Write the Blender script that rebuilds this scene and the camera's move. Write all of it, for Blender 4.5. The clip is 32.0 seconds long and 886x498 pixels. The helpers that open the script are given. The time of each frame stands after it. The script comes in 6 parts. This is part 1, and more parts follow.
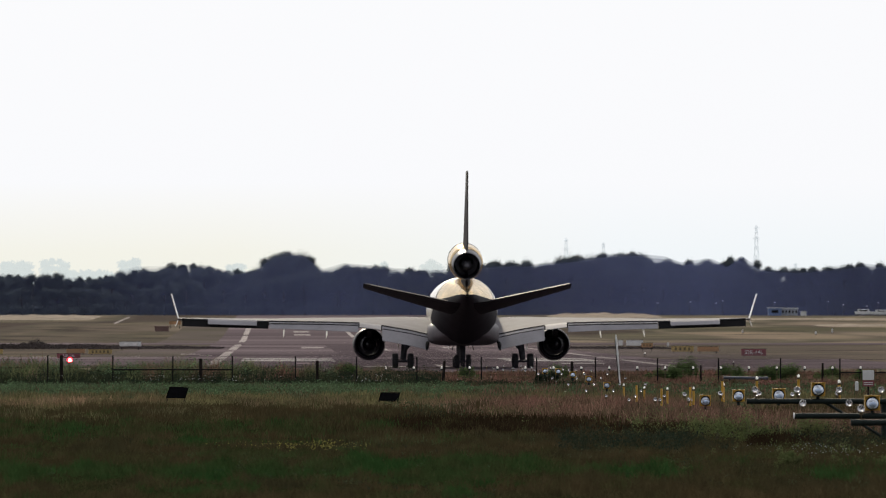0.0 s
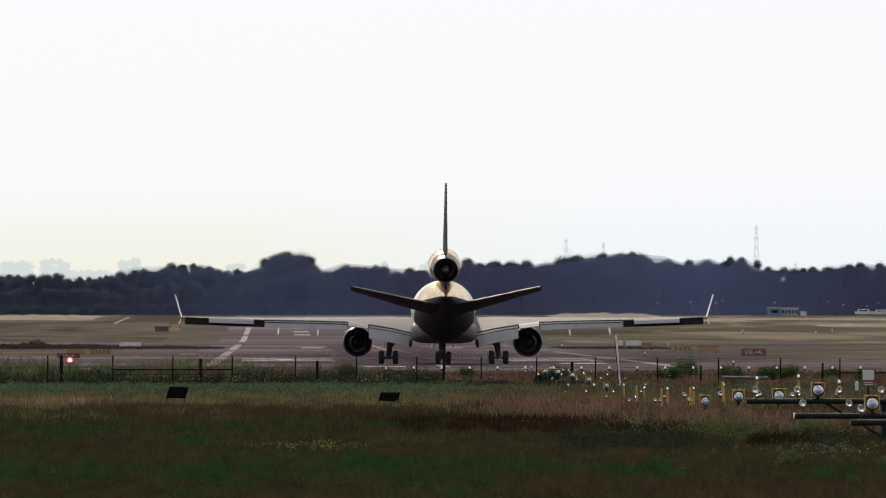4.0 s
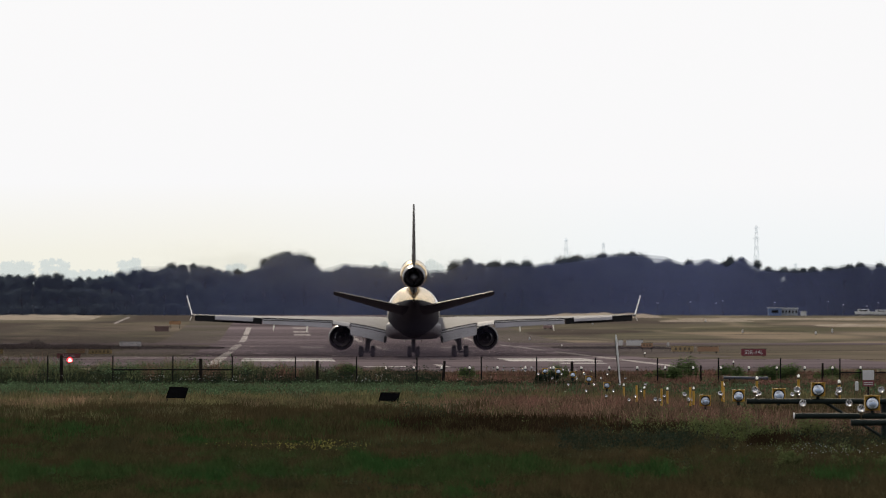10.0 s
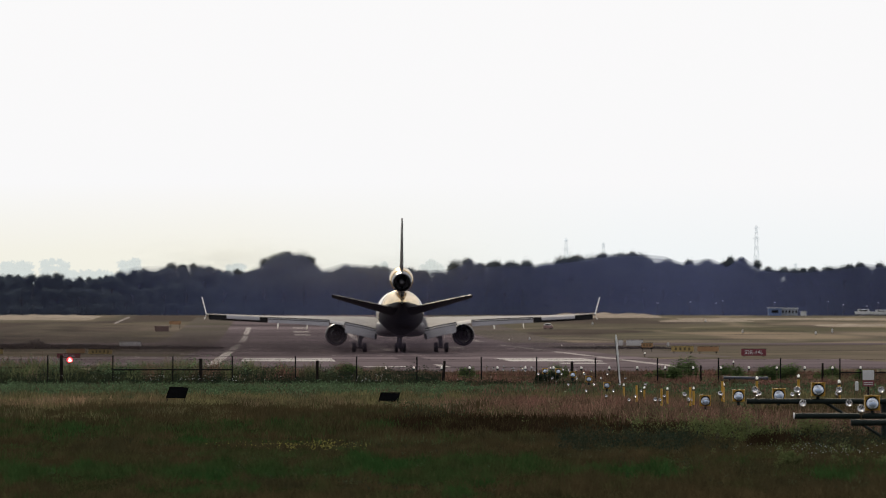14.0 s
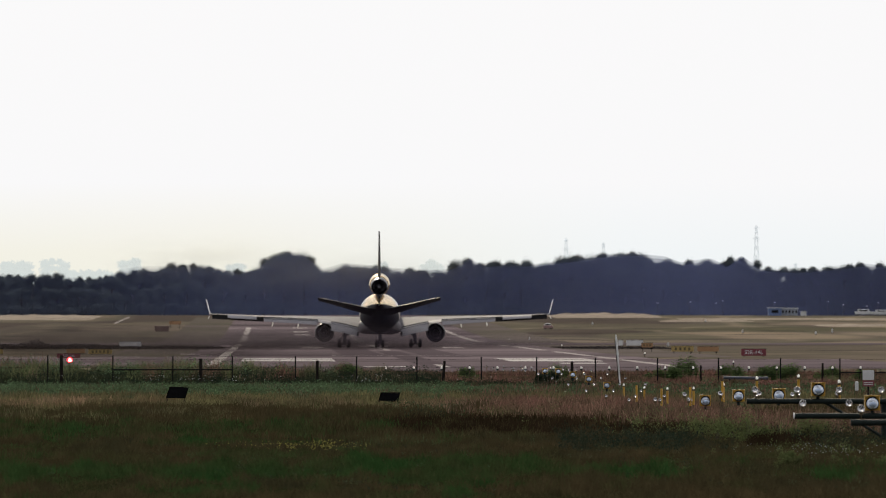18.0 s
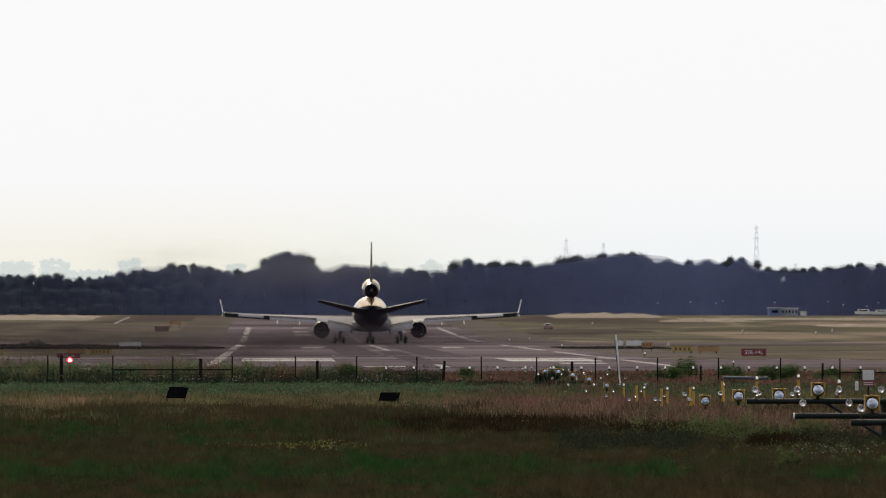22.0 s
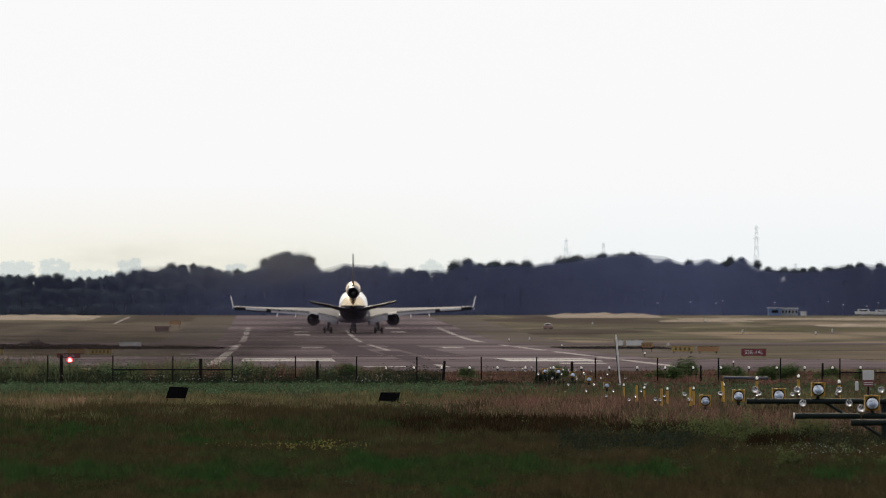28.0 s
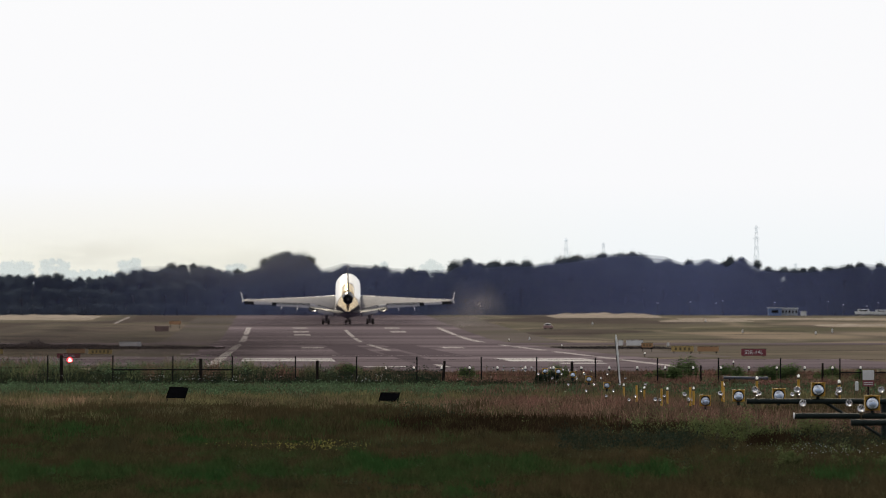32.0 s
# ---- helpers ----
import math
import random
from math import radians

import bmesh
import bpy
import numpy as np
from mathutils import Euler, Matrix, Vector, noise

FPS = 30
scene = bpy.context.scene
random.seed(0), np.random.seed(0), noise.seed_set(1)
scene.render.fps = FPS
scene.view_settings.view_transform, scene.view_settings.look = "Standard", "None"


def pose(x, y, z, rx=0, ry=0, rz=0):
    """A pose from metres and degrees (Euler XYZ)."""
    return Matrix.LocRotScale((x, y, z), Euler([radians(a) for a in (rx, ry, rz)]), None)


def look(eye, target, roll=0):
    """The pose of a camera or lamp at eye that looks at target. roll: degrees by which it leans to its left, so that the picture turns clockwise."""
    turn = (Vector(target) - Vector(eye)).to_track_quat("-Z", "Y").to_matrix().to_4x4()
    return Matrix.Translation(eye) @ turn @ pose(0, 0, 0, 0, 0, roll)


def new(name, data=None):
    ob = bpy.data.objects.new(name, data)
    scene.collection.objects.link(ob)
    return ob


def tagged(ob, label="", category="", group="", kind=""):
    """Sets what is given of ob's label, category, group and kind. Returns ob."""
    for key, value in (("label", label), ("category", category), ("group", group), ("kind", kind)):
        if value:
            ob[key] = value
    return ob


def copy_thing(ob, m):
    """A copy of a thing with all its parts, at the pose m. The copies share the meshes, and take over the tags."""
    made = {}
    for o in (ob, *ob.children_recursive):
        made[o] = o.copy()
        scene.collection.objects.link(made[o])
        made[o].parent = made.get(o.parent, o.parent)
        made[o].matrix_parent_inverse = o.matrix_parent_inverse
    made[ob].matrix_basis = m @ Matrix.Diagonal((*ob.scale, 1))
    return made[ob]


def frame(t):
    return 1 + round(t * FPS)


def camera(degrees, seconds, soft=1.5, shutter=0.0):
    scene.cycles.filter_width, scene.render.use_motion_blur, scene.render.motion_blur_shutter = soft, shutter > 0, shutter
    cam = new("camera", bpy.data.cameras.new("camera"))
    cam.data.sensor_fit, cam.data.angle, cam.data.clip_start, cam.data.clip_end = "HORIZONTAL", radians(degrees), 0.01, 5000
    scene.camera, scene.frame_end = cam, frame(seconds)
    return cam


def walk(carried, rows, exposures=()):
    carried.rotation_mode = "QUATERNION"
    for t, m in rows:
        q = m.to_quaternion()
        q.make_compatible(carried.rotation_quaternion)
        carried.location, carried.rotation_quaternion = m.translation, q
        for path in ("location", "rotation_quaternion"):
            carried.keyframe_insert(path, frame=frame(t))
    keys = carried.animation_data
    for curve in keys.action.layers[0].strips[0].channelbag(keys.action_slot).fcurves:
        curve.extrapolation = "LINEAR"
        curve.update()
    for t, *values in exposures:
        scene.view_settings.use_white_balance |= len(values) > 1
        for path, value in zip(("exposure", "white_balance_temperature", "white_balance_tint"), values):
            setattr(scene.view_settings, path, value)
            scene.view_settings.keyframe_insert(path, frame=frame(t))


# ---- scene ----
# Camera on a tripod, eye 4.46 m above the runway, looking along the runway axis (+y).
cam = camera(4.67, 32.0, 1.0)
# a long lens, focused on the fence and the approach lights
cam.data.dof.use_dof, cam.data.dof.focus_distance, cam.data.dof.aperture_fstop = True, 480.0, 5.6
EYE = pose(0.0, 0.0, 4.46, 90.363, 0.0, -0.885)
walk(cam, [(0.0, EYE), (32.0, EYE)], exposures=[(0.0, 0.02, 6400, 10), (4.0, 0.02, 6405, 10), (7.0, 0.01, 6450, 10), (10.0, 0.0, 6500, 10), (27.0, 0.0, 6500, 10), (32.0, 0.02, 6440, 10)])

# ---- light: bright thin overcast, low sun ahead behind the veil ----
SUN_ELEV, SUN_AZ = radians(26), radians(-8)
world = bpy.data.worlds.new("sky")
scene.world = world
world.use_nodes = True
wn, wl = world.node_tree.nodes, world.node_tree.links
wn.clear()
w_out = wn.new("ShaderNodeOutputWorld")
w_bg = wn.new("ShaderNodeBackground")
w_sky = wn.new("ShaderNodeTexSky")
w_sky.sky_type, w_sky.sun_disc = "NISHITA", False
w_sky.sun_elevation, w_sky.sun_rotation = SUN_ELEV, SUN_AZ
w_sky.dust_density, w_sky.air_density = 3.0, 1.0
w_dim = wn.new("ShaderNodeMix")
w_dim.data_type, w_dim.blend_type = "RGBA", "MULTIPLY"
w_dim.inputs[0].default_value = 1.0
w_dim.inputs[7].default_value = (0.1, 0.1, 0.1, 1)
wl.new(w_sky.outputs[0], w_dim.inputs[6])
w_co = wn.new("ShaderNodeTexCoord")
w_sep = wn.new("ShaderNodeSeparateXYZ")
wl.new(w_co.outputs["Generated"], w_sep.inputs[0])
w_ramp = wn.new("ShaderNodeValToRGB")
w_map = wn.new("ShaderNodeMapRange")
w_map.inputs[1].default_value, w_map.inputs[2].default_value = 0.0, 0.02
wl.new(w_sep.outputs[2], w_map.inputs[0])
wl.new(w_map.outputs[0], w_ramp.inputs[0])
w_ramp.color_ramp.elements[0].position = 0.2
w_ramp.color_ramp.elements[0].color = (0.885, 0.905, 0.895, 1)
w_ramp.color_ramp.elements[1].position = 0.62
w_ramp.color_ramp.elements[1].color = (0.935, 0.94, 0.955, 1)
w_veil = wn.new("ShaderNodeMix")
w_veil.data_type = "RGBA"
w_veil.inputs[0].default_value = 0.985
wl.new(w_dim.outputs[2], w_veil.inputs[6])
# low sky: faint cream haze on one side of the runway axis, bluish on the other
w_side = wn.new("ShaderNodeMapRange")
w_side.inputs[1].default_value, w_side.inputs[2].default_value = -0.004, 0.032
wl.new(w_sep.outputs[0], w_side.inputs[0])
w_tint = wn.new("ShaderNodeMix")
w_tint.data_type = "RGBA"
w_tint.inputs[6].default_value, w_tint.inputs[7].default_value = (0.99, 0.962, 0.868, 1), (0.975, 1.0, 1.02, 1)
wl.new(w_side.outputs[0], w_tint.inputs[0])
w_mul = wn.new("ShaderNodeMix")
w_mul.data_type, w_mul.blend_type = "RGBA", "MULTIPLY"
w_inv = wn.new("ShaderNodeMapRange")
w_inv.inputs[1].default_value, w_inv.inputs[2].default_value = 0.006, 0.0125
w_inv.inputs[3].default_value, w_inv.inputs[4].default_value = 1.0, 0.0
wl.new(w_sep.outputs[2], w_inv.inputs[0])
wl.new(w_inv.outputs[0], w_mul.inputs[0])
wl.new(w_ramp.outputs[0], w_mul.inputs[6])
wl.new(w_tint.outputs[2], w_mul.inputs[7])
wl.new(w_mul.outputs[2], w_veil.inputs[7])
# the veil glows towards the low sun and is greyer on the opposite side
w_glow = wn.new("ShaderNodeMapRange")
w_glow.interpolation_type = "SMOOTHSTEP"
w_glow.inputs[1].default_value, w_glow.inputs[2].default_value = -0.9, 0.7
w_glow.inputs[3].default_value, w_glow.inputs[4].default_value = 0.6, 1.0
wl.new(w_sep.outputs[1], w_glow.inputs[0])
wl.new(w_veil.outputs[2], w_bg.inputs[0])
wl.new(w_glow.outputs[0], w_bg.inputs[1])
wl.new(w_bg.outputs[0], w_out.inputs[0])

sun_data = bpy.data.lights.new("sun", "SUN")
sun_data.energy, sun_data.angle, sun_data.color = 3.1, radians(4), (1.0, 0.88, 0.68)
sun = new("sun", sun_data)
sun.matrix_world = look((math.sin(SUN_AZ) * math.cos(SUN_ELEV) * 100, math.cos(SUN_AZ) * math.cos(SUN_ELEV) * 100, math.sin(SUN_ELEV) * 100), (0, 0, 0))


# ---- materials ----
def mat(name, col, rough=0.6, metal=0.0, var=0.25, scale=3.0, fine=40.0, bump=0.0, rnd="", spread=0.3, col2=None, emit=0.0, coat=0.0, stretch=(1, 1, 1), spec=0.5, trans=0.0, detail=4.0):
    """Principled surface with coarse and fine tone variation; rnd: 'island' or 'object' for piece-to-piece change."""
    m = bpy.data.materials.new(name)
    m.use_nodes = True
    n, l = m.node_tree.nodes, m.node_tree.links
    b = n["Principled BSDF"]
    b.inputs["Roughness"].default_value, b.inputs["Metallic"].default_value = rough, metal
    b.inputs["Coat Weight"].default_value, b.inputs["Coat Roughness"].default_value = coat, 0.16
    b.inputs["Specular IOR Level"].default_value = spec
    col2 = col2 or tuple(c * (1 - var) for c in col)
    co = n.new("ShaderNodeTexCoord")
    mp = n.new("ShaderNodeMapping")
    mp.inputs["Scale"].default_value = stretch
    l.new(co.outputs["Object"], mp.inputs[0])
    big = n.new("ShaderNodeTexNoise")
    big.inputs["Scale"].default_value, big.inputs["Detail"].default_value = scale, detail
    l.new(mp.outputs[0], big.inputs[0])
    small = n.new("ShaderNodeTexNoise")
    small.inputs["Scale"].default_value, small.inputs["Detail"].default_value = fine, 3
    l.new(mp.outputs[0], small.inputs[0])
    mix = n.new("ShaderNodeMix")
    mix.data_type = "RGBA"
    mix.inputs[6].default_value, mix.inputs[7].default_value = (*col, 1), (*col2, 1)
    ramp = n.new("ShaderNodeMapRange")
    ramp.inputs[1].default_value, ramp.inputs[2].default_value = 0.35, 0.65
    l.new(big.outputs[0], ramp.inputs[0])
    l.new(ramp.outputs[0], mix.inputs[0])
    hsv = n.new("ShaderNodeHueSaturation")
    l.new(mix.outputs[2], hsv.inputs["Color"])
    val = n.new("ShaderNodeMapRange")
    val.inputs[1].default_value, val.inputs[2].default_value = 0.3, 0.7
    val.inputs[3].default_value, val.inputs[4].default_value = 1 - var * 0.6, 1 + var * 0.6
    l.new(small.outputs[0], val.inputs[0])
    if rnd:
        info = n.new("ShaderNodeNewGeometry" if rnd == "island" else "ShaderNodeObjectInfo")
        r = n.new("ShaderNodeMapRange")
        r.inputs[3].default_value, r.inputs[4].default_value = 1 - spread, 1 + spread
        l.new(info.outputs["Random Per Island" if rnd == "island" else "Random"], r.inputs[0])
        mul = n.new("ShaderNodeMath")
        mul.operation = "MULTIPLY"
        l.new(val.outputs[0], mul.inputs[0])
        l.new(r.outputs[0], mul.inputs[1])
        l.new(mul.outputs[0], hsv.inputs["Value"])
    else:
        l.new(val.outputs[0], hsv.inputs["Value"])
    l.new(hsv.outputs[0], b.inputs["Base Color"])
    if bump:
        bp = n.new("ShaderNodeBump")
        bp.inputs["Strength"].default_value = bump
        l.new(small.outputs[0], bp.inputs["Height"])
        l.new(bp.outputs[0], b.inputs["Normal"])
    if trans:
        tr = n.new("ShaderNodeBsdfTranslucent")
        l.new(hsv.outputs[0], tr.inputs[0])
        ms = n.new("ShaderNodeMixShader")
        ms.inputs[0].default_value = trans
        l.new(b.outputs[0], ms.inputs[1])
        l.new(tr.outputs[0], ms.inputs[2])
        l.new(ms.outputs[0], n["Material Output"].inputs[0])
    if emit:
        b.inputs["Emission Color"].default_value, b.inputs["Emission Strength"].default_value = (*col, 1), emit
    return m


M = {
    "white_paint": mat("white_paint", (0.80, 0.73, 0.60), 0.34, var=0.08, scale=0.4, fine=6, coat=0.8),
    "edge_gloss": mat("edge_gloss", (0.80, 0.79, 0.78), 0.28, 0.85, var=0.08, scale=0.6, fine=5, spec=0.5),
    "wing_paint": mat("wing_paint", (0.235, 0.225, 0.25), 0.6, var=0.14, scale=0.5, fine=5, spec=0.2),
    "belly_paint": mat("belly_paint", (0.12, 0.105, 0.115), 0.5, var=0.2, scale=0.6, fine=5, spec=0.2),
    "brown_paint": mat("brown_paint", (0.016, 0.0125, 0.017), 0.6, var=0.4, scale=0.9, fine=5, spec=0.06),
    # mottled bronze: the sky's sheen on brown paint put into the colour
    "tail_sheen": mat("tail_sheen", (0.70, 0.55, 0.36), 0.2, 0.9, var=0.5, scale=0.8, fine=2.5, spec=0.5, bump=0.3),
    "gold_paint": mat("gold_paint", (0.62, 0.42, 0.18), 0.3, var=0.15, scale=0.5, fine=5, coat=0.3),
    "dark_gap": mat("dark_gap", (0.010, 0.010, 0.012), 0.8, var=0.3, spec=0.05),
    # near black, the shade behind the slats put into their colour
    "slat_shade": mat("slat_shade", (0.012, 0.012, 0.014), 0.7, var=0.2, spec=0.1),
    "nacelle_paint": mat("nacelle_paint", (0.020, 0.017, 0.022), 0.45, var=0.2, scale=1, fine=8, spec=0.15),
    "bright_metal": mat("bright_metal", (0.35, 0.34, 0.34), 0.45, 0.9, var=0.1, scale=1),
    "burnt_metal": mat("burnt_metal", (0.075, 0.072, 0.085), 0.4, 0.7, var=0.4, scale=2, fine=10),
    # darker metal for the wing engines' core nozzle and plug
    "dark_metal": mat("dark_metal", (0.022, 0.022, 0.030), 0.55, 0.3, var=0.4, scale=2, fine=10, spec=0.2),
    "gear_steel": mat("gear_steel", (0.06, 0.06, 0.07), 0.5, var=0.3, scale=2, fine=12, spec=0.2),
    "rubber": mat("rubber", (0.02, 0.02, 0.02), 0.8, var=0.3, scale=4),
    "asphalt": mat("asphalt", (0.158, 0.127, 0.136), 1.0, var=0.45, scale=0.012, fine=0.008, stretch=(0.4, 0.8, 1), spec=0.0, detail=2.5),
    "shoulder": mat("shoulder", (0.118, 0.098, 0.092), 1.0, var=0.35, scale=0.03, fine=0.06, col2=(0.088, 0.078, 0.062), stretch=(1, 0.4, 1), spec=0.0),
    "asphalt_dark": mat("asphalt_dark", (0.108, 0.086, 0.094), 1.0, var=0.3, scale=0.02, fine=0.02, stretch=(1, 0.3, 1), spec=0.0, detail=1.5),
    "road_paint": mat("road_paint", (0.54, 0.51, 0.49), 0.9, var=0.3, scale=0.25, fine=1.2, col2=(0.30, 0.27, 0.26), spec=0.0),
    # dimmer copy of road_paint, standing in for the dulling by distance haze
    "dimmed_paint": mat("dimmed_paint", (0.43, 0.39, 0.375), 0.9, var=0.35, scale=0.25, fine=1.2, col2=(0.24, 0.21, 0.20), spec=0.0),
    "grass_near": mat("grass_near", (0.048, 0.051, 0.022), 0.9, var=0.5, scale=0.4, fine=2.2, col2=(0.062, 0.050, 0.026), rnd="island", spread=0.28, stretch=(1, 0.10, 1), spec=0.0, trans=0.15),
    "grass_low": mat("grass_low", (0.026, 0.062, 0.019), 0.9, var=0.5, scale=0.35, fine=2.0, col2=(0.046, 0.050, 0.022), rnd="island", spread=0.28, stretch=(1, 0.10, 1), spec=0.0, trans=0.15),
    "grass_dry": mat("grass_dry", (0.165, 0.122, 0.082), 0.9, var=0.45, scale=0.2, fine=1.0, col2=(0.100, 0.080, 0.043), rnd="island", spread=0.35, stretch=(1, 0.1, 1), spec=0.0, trans=0.3),
    "grass_straw": mat("grass_straw", (0.25, 0.168, 0.110), 0.9, var=0.45, scale=0.2, fine=1.0, col2=(0.100, 0.080, 0.043), rnd="island", spread=0.5, stretch=(1, 0.1, 1), spec=0.0, trans=0.3),
    "grass_red": mat("grass_red", (0.168, 0.086, 0.072), 0.9, var=0.5, scale=0.35, fine=1.8, col2=(0.072, 0.060, 0.037), rnd="island", spread=0.6, stretch=(1, 0.12, 1), spec=0.0, trans=0.2),
    "grass_dull": mat("grass_dull", (0.062, 0.047, 0.025), 0.9, var=0.5, scale=0.35, fine=2.0, col2=(0.040, 0.038, 0.020), rnd="island", spread=0.28, stretch=(1, 0.12, 1), spec=0.0, trans=0.2),
    "grass_olive": mat("grass_olive", (0.120, 0.112, 0.055), 0.9, var=0.45, scale=0.3, fine=1.4, col2=(0.075, 0.066, 0.038), rnd="island", spread=0.5, stretch=(1, 0.1, 1), spec=0.0, trans=0.3),
    "grass_pale": mat("grass_pale", (0.155, 0.115, 0.084), 0.9, var=0.45, scale=0.25, fine=1.2, col2=(0.085, 0.072, 0.046), rnd="island", spread=0.5, stretch=(1, 0.1, 1), spec=0.0, trans=0.3),
    "grass_tip": mat("grass_tip", (0.110, 0.125, 0.060), 0.9, var=0.45, scale=0.3, fine=1.2, col2=(0.058, 0.066, 0.036), rnd="island", spread=0.5, stretch=(1, 0.1, 1), spec=0.0, trans=0.4),
    "verge_leaf": mat("verge_leaf", (0.082, 0.134, 0.067), 0.7, var=0.4, scale=0.6, fine=3.0, col2=(0.052, 0.080, 0.041), rnd="island", spread=0.45, spec=0.05, trans=0.25),
    "grass_green": mat("grass_green", (0.048, 0.078, 0.037), 0.9, var=0.5, scale=0.3, fine=1.4, col2=(0.070, 0.070, 0.043), rnd="island", spread=0.55, stretch=(1, 0.1, 1), spec=0.0, trans=0.3),
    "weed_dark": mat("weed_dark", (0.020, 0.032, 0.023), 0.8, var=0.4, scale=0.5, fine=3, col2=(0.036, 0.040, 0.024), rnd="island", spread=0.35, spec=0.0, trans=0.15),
    "grass_seed": mat("grass_seed", (0.27, 0.175, 0.13), 0.9, var=0.3, scale=0.3, fine=1.5, rnd="island", spread=0.4, spec=0.0, trans=0.3),
    "stem_pale": mat("stem_pale", (0.095, 0.080, 0.042), 0.9, var=0.3, scale=0.4, fine=2, rnd="island", spread=0.4, spec=0.0, trans=0.2),
    # dark brown blades with the meadow's shade put into their colour
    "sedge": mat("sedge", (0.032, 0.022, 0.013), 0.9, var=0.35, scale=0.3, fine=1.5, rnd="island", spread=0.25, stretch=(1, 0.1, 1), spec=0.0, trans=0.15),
    "stem_olive": mat("stem_olive", (0.115, 0.088, 0.055), 0.8, var=0.3, scale=2, fine=10, spec=0.1),
    "heath": mat("heath", (0.070, 0.060, 0.058), 0.9, var=0.35, scale=0.1, fine=0.6, rnd="island", spread=0.3, spec=0.0),
    "straw": mat("straw", (0.31, 0.26, 0.21), 0.9, var=0.3, scale=0.06, fine=0.6, spec=0.0),
    "bush_leaf": mat("bush_leaf", (0.125, 0.165, 0.060), 0.7, var=0.35, scale=0.8, fine=5, col2=(0.100, 0.104, 0.046), rnd="island", spread=0.42, spec=0.03, trans=0.3),
    "bush_dark": mat("bush_dark", (0.098, 0.148, 0.054), 0.8, var=0.4, scale=1.2, fine=6, rnd="island", spread=0.6, spec=0.03, trans=0.3),
    "flower_white": mat("flower_white", (0.45, 0.47, 0.45), 0.7, var=0.1, rnd="island", spread=0.2),
    "flower_yellow": mat("flower_yellow", (0.38, 0.33, 0.03), 0.7, var=0.15, rnd="island", spread=0.3),
    # leaf green is lightened and turned blue to stand in for distance haze
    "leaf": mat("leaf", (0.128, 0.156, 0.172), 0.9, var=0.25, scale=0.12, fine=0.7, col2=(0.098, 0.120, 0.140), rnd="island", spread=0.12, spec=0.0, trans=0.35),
    "bark": mat("bark", (0.06, 0.05, 0.045), 0.9, var=0.3, scale=1, fine=6),
    "fence_steel": mat("fence_steel", (0.010, 0.010, 0.011), 0.8, var=0.3, scale=2, fine=14, spec=0.08),
    "old_wood": mat("old_wood", (0.022, 0.018, 0.016), 0.9, var=0.4, scale=2, fine=14, spec=0.05),
    "bar_green": mat("bar_green", (0.010, 0.016, 0.015), 0.6, var=0.3, scale=1.5, fine=14, spec=0.15),
    "yellow_paint": mat("yellow_paint", (0.50, 0.27, 0.015), 0.5, var=0.3, scale=3, fine=25),
    "black_panel": mat("black_panel", (0.004, 0.004, 0.005), 0.8, var=0.4, scale=2, fine=10, spec=0.05),
    "sign_red": mat("sign_red", (0.16, 0.02, 0.035), 0.5, var=0.15, scale=1),
    # yellow and orange are greyed to stand in for haze over the signs
    "sign_yellow": mat("sign_yellow", (0.35, 0.25, 0.085), 0.5, var=0.15, scale=1),
    "sign_orange": mat("sign_orange", (0.33, 0.18, 0.085), 0.5, var=0.15, scale=1),
    "sign_ink": mat("sign_ink", (0.10, 0.075, 0.03), 0.6, var=0.2),
    "sign_white": mat("sign_white", (0.60, 0.60, 0.62), 0.5, var=0.15, scale=1),
    "pole_white": mat("pole_white", (0.72, 0.71, 0.72), 0.5, var=0.2, scale=2),
    # blue lightened to stand in for haze over the far cabin
    "blue_paint": mat("blue_paint", (0.13, 0.19, 0.38), 0.5, var=0.2, scale=1),
    "pipe_blue": mat("pipe_blue", (0.05, 0.06, 0.09), 0.5, var=0.25, scale=1.5, fine=12),
    "hut_grey": mat("hut_grey", (0.30, 0.33, 0.40), 0.5, var=0.2, scale=1),
    "rust_pale": mat("rust_pale", (0.30, 0.19, 0.18), 0.6, var=0.2, scale=1),
    # red greyed to stand in for haze over the far cabin
    "hut_red": mat("hut_red", (0.15, 0.085, 0.078), 0.6, var=0.2, scale=1),
    # pylons are pale and glow, haze put into colour and emission
    "pylon_haze_glow": mat("pylon_haze_glow", (0.60, 0.65, 0.68), 0.7, var=0.05, emit=0.42),
    "far_haze_glow": mat("far_haze_glow", (0.68, 0.74, 0.73), 0.9, var=0.05, scale=0.02, emit=0.42, spec=0.0),
    "lamp_lit": mat("lamp_lit", (0.8, 0.76, 0.70), 0.4, var=0.02, emit=0.3),
    # blue of the sky's reflection in the flasher lens, put into colour
    "lens_blue": mat("lens_blue", (0.52, 0.62, 0.82), 0.35, 0.6, var=0.3, scale=9, fine=30),
    "red_core": mat("red_core", (1.0, 0.55, 0.55), 0.4, var=0.02, emit=5.0),
    "red_glow": mat("red_glow", (1.0, 0.012, 0.03), 0.4, var=0.02, emit=4.0),
}


def glass_mat(name, tint, rough):
    m = bpy.data.materials.new(name)
    m.use_nodes = True
    b = m.node_tree.nodes["Principled BSDF"]
    b.inputs["Base Color"].default_value = (*tint, 1)
    b.inputs["Roughness"].default_value = rough
    b.inputs["Transmission Weight"].default_value = 0.85
    b.inputs["IOR"].default_value = 1.45
    return m


M["wing_skin"] = mat("wing_skin", (0.155, 0.148, 0.162), 0.7, var=0.16, scale=0.5, fine=5, spec=0.05)


